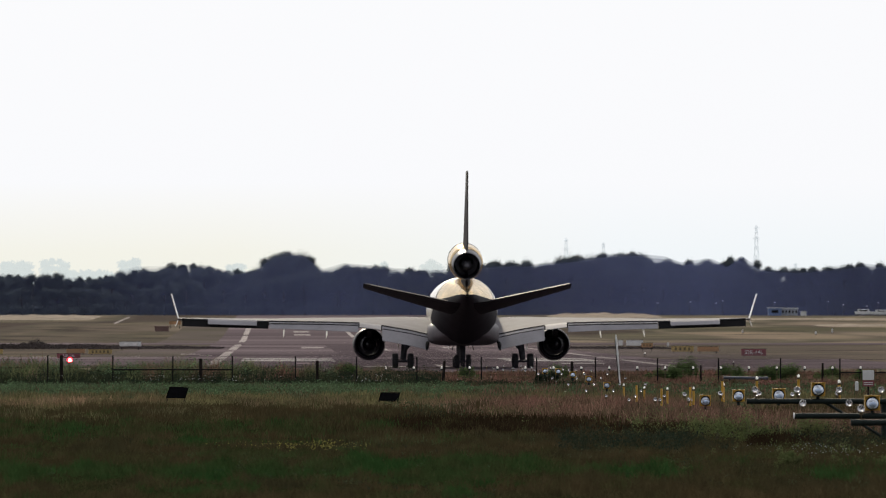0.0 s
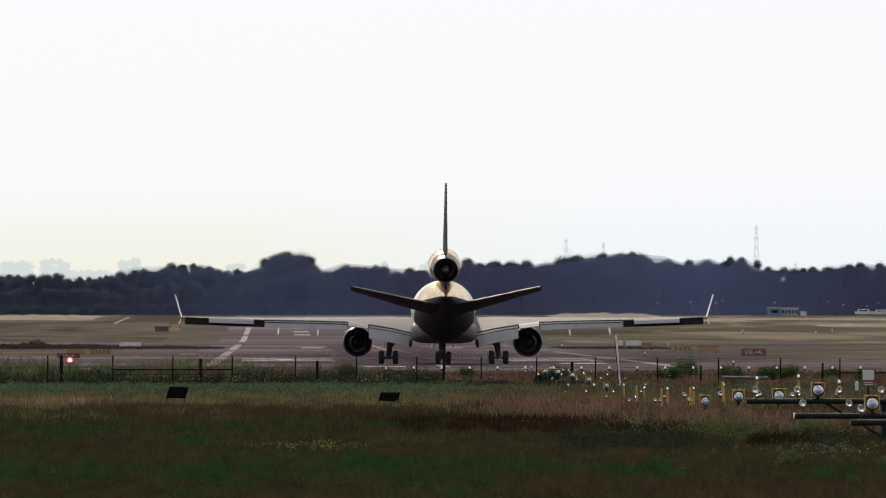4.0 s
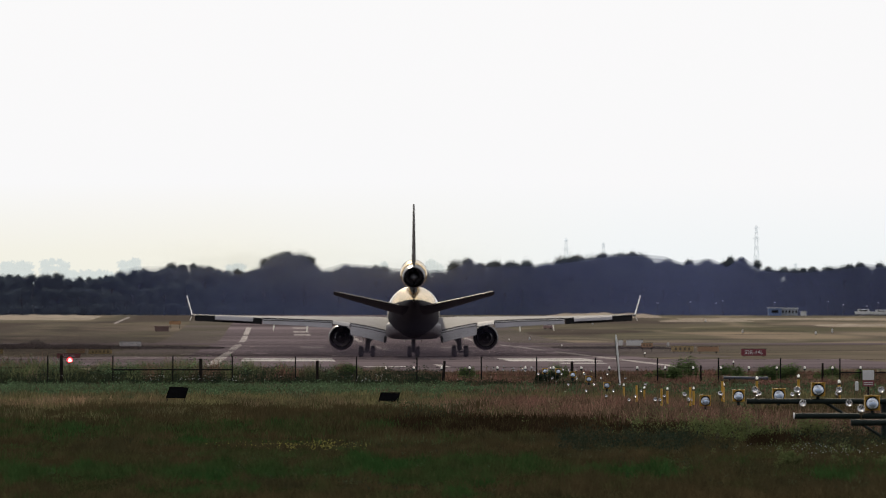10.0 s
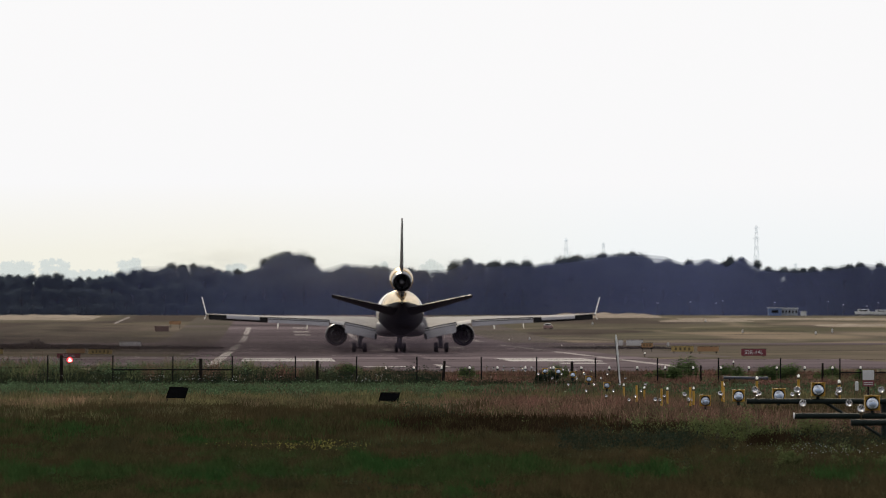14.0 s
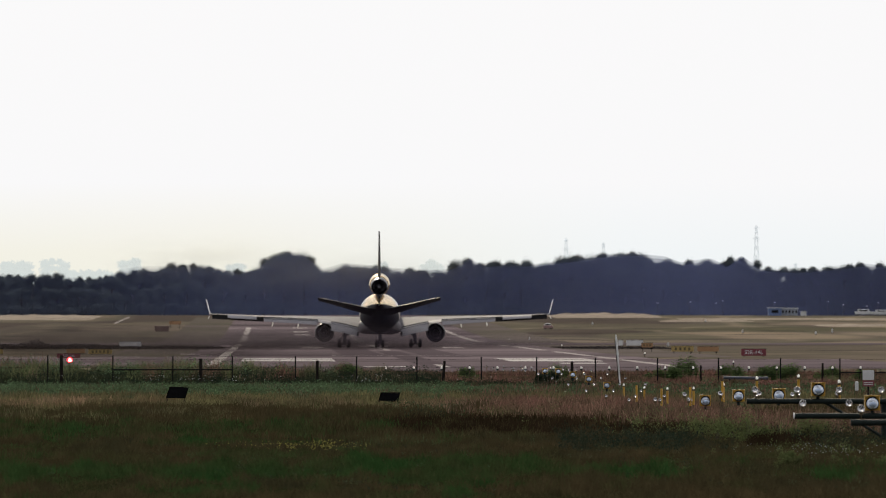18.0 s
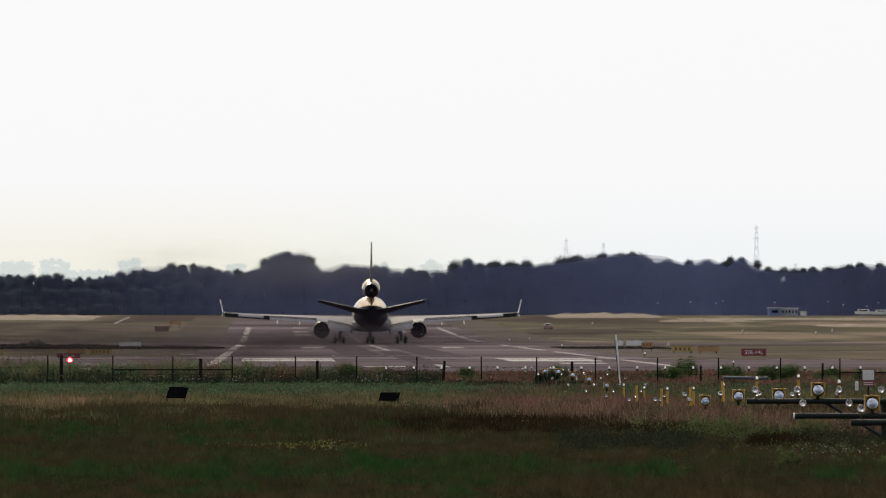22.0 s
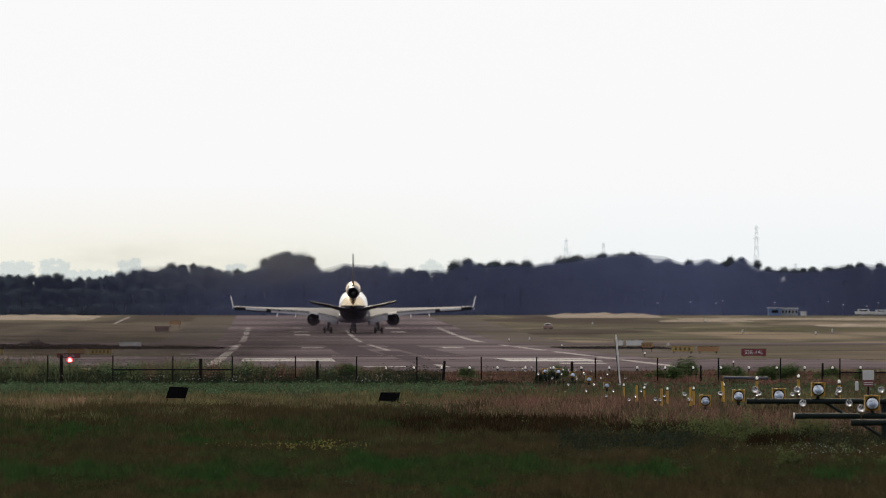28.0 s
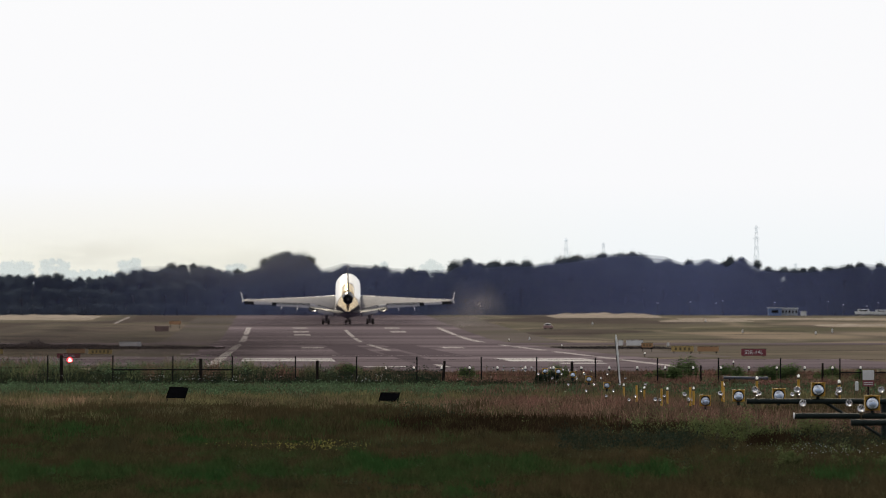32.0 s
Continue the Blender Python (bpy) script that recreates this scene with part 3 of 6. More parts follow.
def build_plane():
    jet = empty("jet_airliner", pose(16.2, 967, 0), "brown and white three-engined cargo jet taking off", "airplane")
    # fuselage: white forward, brown tail
    Y = [31.3, 30.9, 30, 28.2, 25.8, 22.5, 10, 0, -5, -9, -12, -15, -18, -21, -24, -26.2, -27]
    R = [.15, .7, 1.25, 2.05, 2.7, 3.0, 3.01, 3.01, 3.0, 2.9, 2.68, 2.35, 1.9, 1.4, .9, .5, .15]
    Z = [4.35, 4.4, 4.55, 4.8, 5.0, 5.1, 5.1, 5.1, 5.1, 5.18, 5.32, 5.5, 5.75, 6.0, 6.25, 6.4, 6.45]

    def skin(y, a, grow=1.0):
        k = -np.array(Y)
        r, z = np.interp(-y, k, R) * grow, np.interp(-y, k, Z)
        return (r * math.cos(a), y, z + r * math.sin(a))

    def stations(first, last, n, eased):
        """Rings between two slanted ends; an end is a height over angle."""
        out = []
        for i in range(n + 1):
            u = i / n
            u = u * u if eased else u
            out.append([skin(first(a) * (1 - u) + last(a) * u, a) for a in (2 * math.pi * j / 72 for j in range(72))])
        return out

    def seam(a):
        """Where white gives way to brown: aft on the crown, further forward underneath."""
        return float(np.interp(math.sin(a), [-1, -.6, -.2, 0, .2, .3, .75, 1], [4.0, 1.0, -6.0, -10.5, -12.2, -12.6, -10.5, -9.0]))

    bm = bmesh.new()
    loft(bm, stations(lambda a: 31.3, lambda a: 22.5, 10, True) + stations(lambda a: 22.4, seam, 16, False))
    body = part("fuselage", bm, M["white_paint"], jet, "glossy white fuselage", True)
    # brown tail behind a gold line
    bm = bmesh.new()
    loft(bm, stations(lambda a: seam(a) - .01, lambda a: seam(a) - .45, 2, False), False)
    part("gold_stripe", bm, M["gold_paint"], body, "thin gold line round the tail", True)
    # same brown paint, dull below; bright bronze over the crown stands in for sheen
    def shell(a0, a1, n, m=22):
        bm = bmesh.new()
        rows = []
        for i in range(m + 1):
            u = i / m
            angles = [a0 + (a1 - a0) * j / n for j in range(n + 1)]
            rows.append([bm.verts.new(skin((seam(a) - .46) * (1 - u) - 27.0 * u, a)) for a in angles])
        for r0, r1 in zip(rows, rows[1:]):
            for j in range(n):
                bm.faces.new((r0[j], r1[j], r1[j + 1], r0[j + 1]))
        return bm

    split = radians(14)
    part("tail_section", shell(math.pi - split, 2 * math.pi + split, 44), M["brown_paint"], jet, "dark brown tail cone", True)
    part("tail_crown", shell(split, math.pi - split, 36), M["tail_sheen"], jet, "brown tail crown, bronze with painted-in sky sheen", True)
    bm = bmesh.new()
    def boxy(y, z, a, b, n=32):
        """A rounded rectangle across the y axis."""
        out = []
        for i in range(n):
            c, d = math.cos(2 * math.pi * i / n), math.sin(2 * math.pi * i / n)
            out.append((a * math.copysign(abs(c) ** .5, c), y, z + b * math.copysign(abs(d) ** .5, d)))
        return out

    loft(bm, [boxy(y, z, a, b) for y, z, a, b in ((16, 2.9, .4, .2), (13, 2.95, 2.2, .7), (8, 3.1, 3.15, 1.08), (-2, 3.1, 3.2, 1.1), (-6, 3.1, 3.1, 1.0), (-8.5, 3.2, 2.6, .8), (-11, 3.4, 1.2, .4))])
    part("belly_fairing", bm, M["belly_paint"], jet, "dull grey-brown belly fairing", True)
    # cockpit windows
    for sx in (-1, 1):
        for k in range(3):
            bm = bmesh.new()
            box(bm, sx * (0.45 + 0.55 * k), 29.35 - 0.42 * k, 5.55, 0.5, 0.35, 0.45, 0.05, Euler((radians(-35), 0, radians(-sx * 28 * k))).to_matrix().to_4x4())
            part("cockpit_window", bm, M["dark_gap"], body)
    # wings
    for sd in (-1, 1):
        bm = bmesh.new()
        rings = []
        for x in (0.5, 2.6, 5.5, 9, 13, 17, 21, 24, 25.3):
            le, te = wing_le(x), wing_te(x)
            th = np.interp(x, [0, 3, 9, 25], [0.125, 0.12, 0.10, 0.085])
            tw = np.interp(x, [0, 3, 9, 25], [4.0, 4.0, 0.4, -0.5])
            rings.append([(sd * p[0], p[1], p[2]) for p in foil(x, le, le - te, wing_z(x), th, tw)])
        loft(bm, rings)
        wing = part("wing", bm, M["wing_skin"], jet, "light grey swept wing", True)
        wing["side"] = "port" if sd < 0 else "starboard"
        # polished leading edge along the crest of the wing
        bm = bmesh.new()
        rows = []
        for x in (2.9, 5.5, 9, 13, 17, 21, 24, 25.2):
            le, te = wing_le(x), wing_te(x)
            th = np.interp(x, [0, 3, 9, 25], [0.125, 0.12, 0.10, 0.085])
            tw = np.interp(x, [0, 3, 9, 25], [4.0, 4.0, 0.4, -0.5])
            rows.append([bm.verts.new((sd * p[0], p[1], p[2] + .02)) for p in foil(x, le, le - te, wing_z(x), th, tw)[0:4]])
        for r0, r1 in zip(rows, rows[1:]):
            for j in range(3):
                bm.faces.new((r0[j], r0[j + 1], r1[j + 1], r1[j]))
        bmesh.ops.recalc_face_normals(bm, faces=bm.faces[:])
        part("leading_edge", bm, M["edge_gloss"], wing, "bright polished leading edge", True)
        for x0, x1, ch, dr, nm in ((3.1, 7.2, 2.75, 25, "inboard_flap"), (9.3, 17.2, 1.45, 24, "outboard_flap")):
            part(nm, flap(sd, x0, x1, ch, dr, drop=0.14, taper=.95 if x0 < 5 else .72), M["wing_paint"], wing, "drooped pale flap")
            part("flap_cove", flap(sd, x0 - .05, x1 + .05, 0.30, 86, -0.12, drop=0.0), M["dark_gap"], wing, "dark gap before the flap")
            d, s = (.45, .14) if x0 < 5 else (.30, .12)
            part("flap_slot", flap(sd, x0 + .06, x1 - .06, .16, dr, 0.15 + d * .9, drop=s + d * .43 - .03), M["dark_gap"], wing, "dark slot across the flap")
        part("inboard_aileron", flap(sd, 7.3, 9.2, 1.3, 14), M["wing_paint"], wing)
        part("outboard_aileron", flap(sd, 18.3, 22.6, 1.0, 20, 0.3), M["wing_paint"], wing)
        # dark strip below the outer wing stands in for the slat's shaded back
        part("slat", flap(sd, 17.3, 24.9, 0.62, 62, -0.1, drop=0.05), M["slat_shade"], wing, "slat coloured near black for its shaded rear side")
        # upper and lower winglet
        tipy, tipz = wing_le(25.3), wing_z(25.3) + 0.05
        bm = bmesh.new()
        up = [(25.25, tipy - .2, 2.3, tipz), (25.45, tipy - 1.1, 1.7, tipz + .7), (25.85, tipy - 2.5, 0.9, tipz + 2.15)]
        loft(bm, [[(sd * (x + h * 0.07), y - c * u, z) for u, h in ((0, 0), (.25, 1), (.6, .9), (1, 0), (.6, -.9), (.25, -1))] for x, y, c, z in up])
        part("winglet", bm, M["white_paint"], wing, "upswept white winglet")
        bm = bmesh.new()
        up = [(25.2, tipy - .1, 1.3, tipz - .05), (25.5, tipy - .7, .6, tipz - .7)]
        loft(bm, [[(sd * (x + h * 0.05), y - c * u, z) for u, h in ((0, 0), (.25, 1), (.6, .9), (1, 0), (.6, -.9), (.25, -1))] for x, y, c, z in up])
        part("lower_winglet", bm, M["white_paint"], wing)
        # flap track fairings
        for x, k in ((12.1, .42), (15.9, .42), (3.2, 1.0)):
            bm = bmesh.new()
            y0, z0 = wing_te(x), wing_z(x) - 0.35
            loft(bm, [ring(sd * (x + dx), y0 + a, z0 + dz, r * .75 * k, r * k, 10) for a, r, dz, dx in ((3.0, .04, .15, 0), (1.5, .22, 0, 0), (-.5, .28, -.25, 0), (-2.0, .24, -.72, .03), (-2.9, .05, -1.02, .06))])
            part("flap_track_fairing", bm, M["dark_gap"] if x < 4 else M["white_paint"], wing, "dark flap hinge fairing" if x < 4 else "slim pale flap hinge fairing", True)
        # wing engine
        ex, ez = sd * 8.3, 2.12
        bm = bmesh.new()
        prf = [(12.6, 1.12), (12.9, 1.22), (12.7, 1.32), (11.5, 1.45), (9.5, 1.47), (7.5, 1.40), (6.2, 1.28), (6.2, 1.22), (7.2, 1.18)]
        lathe_y(bm, ex, ez, prf, 36, False)
        eng = part("engine", bm, M["nacelle_paint"], jet, "dark brown engine nacelle", True)
        eng["side"] = "port" if sd < 0 else "starboard"
        bm = bmesh.new()
        lathe_y(bm, ex, ez, [(13.0, 1.16), (13.05, 1.26), (12.75, 1.345), (12.4, 1.375), (12.4, 1.1)], 36, False)
        part("intake_lip", bm, M["bright_metal"], eng, "polished metal intake lip", True)
        bm = bmesh.new()
        lathe_y(bm, ex, ez, [(8.5, 1.0), (6.5, .88), (5.0, .66), (4.9, .60), (5.8, .55)], 28, False)
        part("core_nozzle", bm, M["dark_metal"], eng, smooth=True)
        bm = bmesh.new()
        lathe_y(bm, ex, ez, [(7.0, .5), (5.6, .45), (4.6, .25), (4.1, .04)], 20)
        part("exhaust_plug", bm, M["dark_metal"], eng, smooth=True)
        bm = bmesh.new()
        rod(bm, (ex, 9.2, ez), (ex, 9.0, ez), 1.2, n=28)
        part("fan_disc", bm, M["dark_gap"], eng)
        bm = bmesh.new()
        loft(bm, [[(ex + a, y, z) for a, z in ((-.22, z0), (.22, z0), (.16, z1), (-.16, z1))] for y, z0, z1 in ((11.2, 3.2, 3.62), (8.5, 3.2, 4.0), (5, 2.75, 4.0), (1.5, 3.3, 3.75))])
        part("engine_pylon", bm, M["nacelle_paint"], eng)
        bm = bmesh.new()
        box(bm, ex - sd * 1.55, 9.5, ez + .75, 0.5, 1.3, 0.06, 0.02, Euler((0, radians(sd * 35), 0)).to_matrix().to_4x4())
        part("strake", bm, M["wing_paint"], eng)
        # tailplane
        bm = bmesh.new()
        rings = [[(sd * p[0], p[1], p[2]) for p in foil(x, le, ch, z, .095, -7.5, 8)] for x, le, ch, z in ((0.6, -17.2, 7.4, 5.72), (1.6, -17.9, 7.0, 5.90), (9.0, -24.0, 2.7, 7.45))]
        loft(bm, rings)
        stab = part("tailplane", bm, M["brown_paint"], jet, "dark brown tailplane", True)
        bm = bmesh.new()
        loft(bm, [[(sd * x, y + a, z + b) for a, b in ((0, .09), (-c, .02), (-c, -.02), (0, -.09))] for x, y, c, z in ((1.7, -24.9, 1.5, 5.91), (8.8, -26.6, .7, 7.4))])
        part("elevator", bm, M["brown_paint"], stab)
    # fin with the third engine
    bm = bmesh.new()
    rings = [[(p[2], p[1], zz) for p in foil(zz, le, ch, 0.0, .045, 0, 8)] for zz, le, ch in ((7.5, -8.5, 14.5), (10.6, -13.6, 10.6), (14, -18.7, 7.4), (17.2, -23.3, 4.6))]
    loft(bm, rings)
    fin = part("tail_fin", bm, M["brown_paint"], jet, "dark brown tail fin", True)
    bm = bmesh.new()
    loft(bm, [[(a, y + b, z) for a, b in ((.07, 0), (.02, -c), (-.02, -c), (-.07, 0))] for y, c, z in ((-24.3, 1.9, 11.0), (-27.9, 1.2, 17.0))])
    part("rudder", bm, M["brown_paint"], fin)
    def drooped(bm, prof, n=36, caps=True):
        """Rings along the tail engine's axis, which dips towards the nozzle."""
        return loft(bm, [ring(0, y, float(np.interp(y, [-24.5, -21, -10], [8.92, 9.2, 9.6])), r, r, n) for y, r in prof], caps)

    bm = bmesh.new()
    drooped(bm, [(-10.2, 1.15), (-9.9, 1.3), (-10.4, 1.42), (-12, 1.5), (-17, 1.52), (-19.6, 1.47), (-21.4, 1.34), (-21.4, 1.28), (-20, 1.2)], 36, False)
    e2 = part("tail_engine", bm, M["tail_sheen"], jet, "tail engine in brown cowling with painted-in sheen", True)
    bm = bmesh.new()
    drooped(bm, [(-21.0, 1.33), (-22.6, 1.24), (-23.9, 1.17), (-23.95, 1.13), (-23.4, 1.09), (-22.0, 1.04), (-20.9, 1.0)], 32, False)
    part("exhaust_nozzle", bm, M["burnt_metal"], e2, "dark exhaust nozzle", True)
    bm = bmesh.new()
    drooped(bm, [(-20.5, .62), (-22.6, .56), (-23.6, .46), (-24.3, .2), (-24.45, .04)], 20)
    part("exhaust_plug", bm, M["burnt_metal"], e2, smooth=True)
    bm = bmesh.new()
    rod(bm, (0, -20.3, 9.18), (0, -20.5, 9.18), 1.15, n=28)
    part("turbine_disc", bm, M["burnt_metal"], e2)
    bm = bmesh.new()
    drooped(bm, [(-9.8, 1.2), (-9.7, 1.32), (-10.3, 1.46), (-11.2, 1.53), (-11.2, 1.2)], 36, False)
    part("intake_lip", bm, M["bright_metal"], e2, smooth=True)
    bm = bmesh.new()
    loft(bm, [[(a, y, z) for a, z in ((-w, z0), (w, z0), (w * .8, z1), (-w * .8, z1))] for y, w, z0, z1 in ((-11, .25, 7.4, 8.1), (-15, .5, 7.0, 8.2), (-20, .42, 6.6, 8.2), (-22.3, .12, 6.5, 8.1))])
    part("engine_mount", bm, M["brown_paint"], e2)
    # landing gear
    for sd in (-1, 1):
        gx = sd * 5.33
        bm = bmesh.new()
        rod(bm, (gx - sd * .35, 0, 3.4), (gx, 0, 0.75), .34, .26, 12)
        rod(bm, (gx - sd * 1.6, 0.3, 3.0), (gx - sd * .1, 0, 1.5), .09, n=8)
        rod(bm, (gx, 1.9, 2.9), (gx, 0.1, 1.3), .09, n=8)
        rod(bm, (gx, -.85, .62), (gx, .85, .62), .14, n=10)
        for y in (-.85, .85):
            rod(bm, (gx - .75, y, .62), (gx + .75, y, .62), .1, n=8)
        leg = part("main_gear", bm, M["gear_steel"], jet, "steel main landing gear")
        bm = bmesh.new()
        box(bm, gx + sd * .45, 0.1, 2.35, .06, 1.3, 1.7, .02, Euler((0, radians(sd * 8), 0)).to_matrix().to_4x4())
        part("gear_door", bm, M["white_paint"], leg)
        for y in (-.85, .85):
            for w in (-.68, .68):
                wheel_parts(leg, gx + w, y, .66, .66, .52)
    for nm, y, o, r in (("centre_gear", -.4, .5, .62), ("nose_gear", 24.6, .36, .5)):
        bm = bmesh.new()
        rod(bm, (0, y, 2.6), (0, y, r), .26, .2, 12)
        rod(bm, (-o - .2, y, r), (o + .2, y, r), .09, n=8)
        rod(bm, (0, y + 1.4, 2.4), (0, y + .1, 1.2), .08, n=8)
        leg = part(nm, bm, M["gear_steel"], jet, "steel landing gear leg")
        for w in (-o, o):
            wheel_parts(leg, w, y, r, r, .42)
        for sd in (-1, 1):
            bm = bmesh.new()
            box(bm, sd * .85, y, 2.0, .05, 1.6, .8, .02, Euler((0, radians(-sd * 18), 0)).to_matrix().to_4x4())
            part("gear_door", bm, M["brown_paint"] if y < 0 else M["white_paint"], leg)
    return jet


jet = build_plane()


# ---- grass and weeds ----
rng = np.random.default_rng(7)


def half_view(y):
    """Half width of the strip of land that is planted, at distance y."""
    return y * 0.0445 + 3


def scatter(n, y0, y1, x0=None, x1=None):
    """Random places, as many per square metre near as far."""
    y = np.sqrt(rng.uniform(y0 ** 2, y1 ** 2, n))
    c = 0.01545 * y
    x = c + rng.uniform(-1, 1, n) * half_view(y) if x0 is None else rng.uniform(x0, x1, n)
    return x, y


def blades(name, x, y, h, w, lean, material, label, category, lift=0.0):
    """Bent tapering grass blades at the places x, y, as one mesh."""
    n = len(x)
    z = land(y) + lift - 0.03
    ang = rng.uniform(0, 2 * np.pi, n)
    face = rng.uniform(-0.7, 0.7, n)
    hh = h * rng.uniform(0.55, 1.3, n)
    ww = w * rng.uniform(0.6, 1.4, n)
    bend = lean * rng.uniform(0.2, 1.0, n) * hh
    bx, by = np.cos(ang) * bend, np.sin(ang) * bend
    sx, sy = np.cos(face) * ww, np.sin(face) * ww
    v = np.empty((n, 5, 3))
    v[:, 0] = np.stack([x - sx, y - sy, z], -1)
    v[:, 1] = np.stack([x + sx, y + sy, z], -1)
    v[:, 2] = np.stack([x + sx * 0.8 + bx * 0.35, y + sy * 0.8 + by * 0.35, z + hh * 0.55], -1)
    v[:, 3] = np.stack([x - sx * 0.8 + bx * 0.35, y - sy * 0.8 + by * 0.35, z + hh * 0.55], -1)
    v[:, 4] = np.stack([x + bx, y + by, z + hh], -1)
    b = np.arange(n)[:, None] * 5
    f = np.concatenate([b + [0, 1, 2], b + [0, 2, 3], b + [3, 2, 4]])
    return tagged(mesh_arrays(name, v.reshape(-1, 3), f, material), label, category, kind="stuff")


def vnoise(x, y, sx, sy, seed):
    """Smooth random patches between 0 and 1, of the given sizes in metres, in three octaves."""
    out, gain = np.zeros(np.shape(x)), 0.0
    for k in range(3):
        g = np.random.default_rng(1000 + 17 * seed + k).random((128, 128))
        u, v = np.asarray(x) / sx * 2 ** k + 400.3, np.asarray(y) / sy * 2 ** k + 300.7
        i, j = np.floor(u).astype(int), np.floor(v).astype(int)
        a, b = u - i, v - j
        a, b = a * a * (3 - 2 * a), b * b * (3 - 2 * b)
        g00, g10, g01, g11 = g[i % 128, j % 128], g[(i + 1) % 128, j % 128], g[i % 128, (j + 1) % 128], g[(i + 1) % 128, (j + 1) % 128]
        out += .5 ** k * ((g00 * (1 - a) + g10 * a) * (1 - b) + (g01 * (1 - a) + g11 * a) * b)
        gain += .5 ** k
    return np.clip((out / gain - .5) * 1.7 + .5, 0, 1)


def patchy(x, y, sx, sy, seed):
    """Smooth patch value between 0 and 1."""
    return 0.5 + 0.25 * (np.sin(x / sx + seed + 1.7 * np.sin(y / sy * 0.7 + seed)) + np.sin(y / sy + 2.1 * seed + 1.3 * np.sin(x / sx * 0.6)))


def leaf_cloud(centres, radii, per, size, far=1.35):
    """Leaf quads scattered in a set of balls: vertices and quads."""
    c = np.repeat(centres, per, 0)
    rad = np.repeat(radii, per, 0)
    n = len(c)
    d = rng.normal(size=(n, 3))
    d /= np.linalg.norm(d, axis=1)[:, None]
    p = c + d * rad * np.minimum(np.abs(rng.normal(0.62, 0.28, n)), far)[:, None]
    a = rng.normal(size=(n, 3))
    a /= np.linalg.norm(a, axis=1)[:, None]
    b = np.cross(a, rng.normal(size=(n, 3)))
    b /= np.linalg.norm(b, axis=1)[:, None]
    s = size * rng.uniform(0.6, 1.4, n)[:, None]
    v = np.stack([p - a * s, p + b * s * 0.6, p + a * s, p - b * s * 0.6], 1)
    return v.reshape(-1, 3), np.arange(n * 4).reshape(-1, 4)


def build_grass():
    # near meadow: clumps of olive, brown and green grass, with a lush green strip
    for n, y0, y1, w, h in ((250000, 203, 335, .0075, .21), (130000, 330, 490, .011, .24)):
        x, y = scatter(n, y0, y1)
        clump = vnoise(x, y, .55, 5, 3)
        lush = np.exp(-((y - 258 - 6 * np.sin(x * .45) - 4 * np.sin(x * 1.3)) / 17) ** 2) + .6 * np.exp(-((y - 375) / 32) ** 2) * np.interp(x, [-2, 6], [1, .5])
        tone = vnoise(x, y, 1.5, 11, 5) + rng.uniform(-.12, .12, len(x)) + .70 * lush - .05 - np.clip((x - 4) / 11, 0, .42)
        k = rng.uniform(0, 1, len(x)) < .12 + 1.0 * clump
        x, y, clump, lush, tone = x[k], y[k], clump[k], lush[k], tone[k]
        hh = h * (.3 + 1.25 * clump ** 1.4) * (1 + .35 * lush)
        for k, m, lab in ((tone > .68, "grass_low", "low dark green meadow grass"), ((tone <= .68) & (tone > .42), "grass_near", "olive-brown meadow grass with seed heads"), (tone <= .42, "grass_dull", "dull reddish-brown meadow grass")):
            blades("meadow_grass", x[k], y[k], hh[k], w, 0.75, M[m], lab, "grass")
    # a shaded strip, its shade put into the dark blade colour
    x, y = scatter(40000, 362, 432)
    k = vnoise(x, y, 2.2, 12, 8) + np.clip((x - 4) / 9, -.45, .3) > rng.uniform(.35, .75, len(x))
    blades("sedge", x[k], y[k], 0.36, 0.012, 0.6, M["sedge"], "dark brown strip of blades coloured for shade in the meadow", "grass")
    # band of straw, olive and brown tussocks
    x, y = scatter(96000, 425, 588)
    clump = vnoise(x, y, .8, 7, 11)
    side = np.clip((x + 6) / 9, -.35, .35)
    tone = vnoise(x, y, 1.9, 13, 12) + rng.uniform(-.16, .16, len(x)) - .35 * side
    straw = np.clip((y - 462) / 45, 0, 1) * np.clip((566 - y) / 36, 0, 1)
    hh = .40 * (.3 + 1.1 * clump ** 1.3)
    dry = (straw > rng.uniform(.2, .9, len(x))) & (tone > .58)
    ripe = dry & (vnoise(x, y, 1.6, 9, 13) + np.interp(x, [-14, -9, -5], [.3, .2, -.25]) > .6)
    blades("straw_grass", x[ripe], y[ripe], hh[ripe], 0.013, 0.55, M["grass_straw"], "pale pinkish ripe straw in the meadow", "grass")
    k = dry & ~ripe
    blades("dry_grass", x[k], y[k], hh[k], 0.013, 0.55, M["grass_dry"], "tall dry straw-brown grass", "grass")
    k = ~dry & (y < 505) & (tone < .62)
    blades("brown_grass", x[k], y[k], hh[k] * .9, 0.014, 0.6, M["grass_dull"], "dull reddish-brown grass below the straw", "grass")
    k = ~dry & ~k
    blades("meadow_grass", x[k], y[k], hh[k] * .9, 0.014, 0.6, M["grass_olive"], "yellow-green tussocks among the straw", "grass")
    # green verge in front of the fence
    x, y = scatter(42000, 560, 706)
    blades("verge_grass", x, y, 0.25 * (.3 + 1.1 * vnoise(x, y, .9, 12, 21)), 0.022, 0.6, M["grass_green"], "lush green verge grass along the fence", "grass")
    x, y = scatter(11000, 590, 690)
    k = vnoise(x, y, 2.3, 24, 22) + np.clip((x - 10) / 20, -.3, .3) > rng.uniform(.4, .95, len(x))
    blades("dry_grass", x[k], y[k], 0.4, 0.016, 0.6, M["grass_red"], "brown grass mixed into the green verge", "grass")
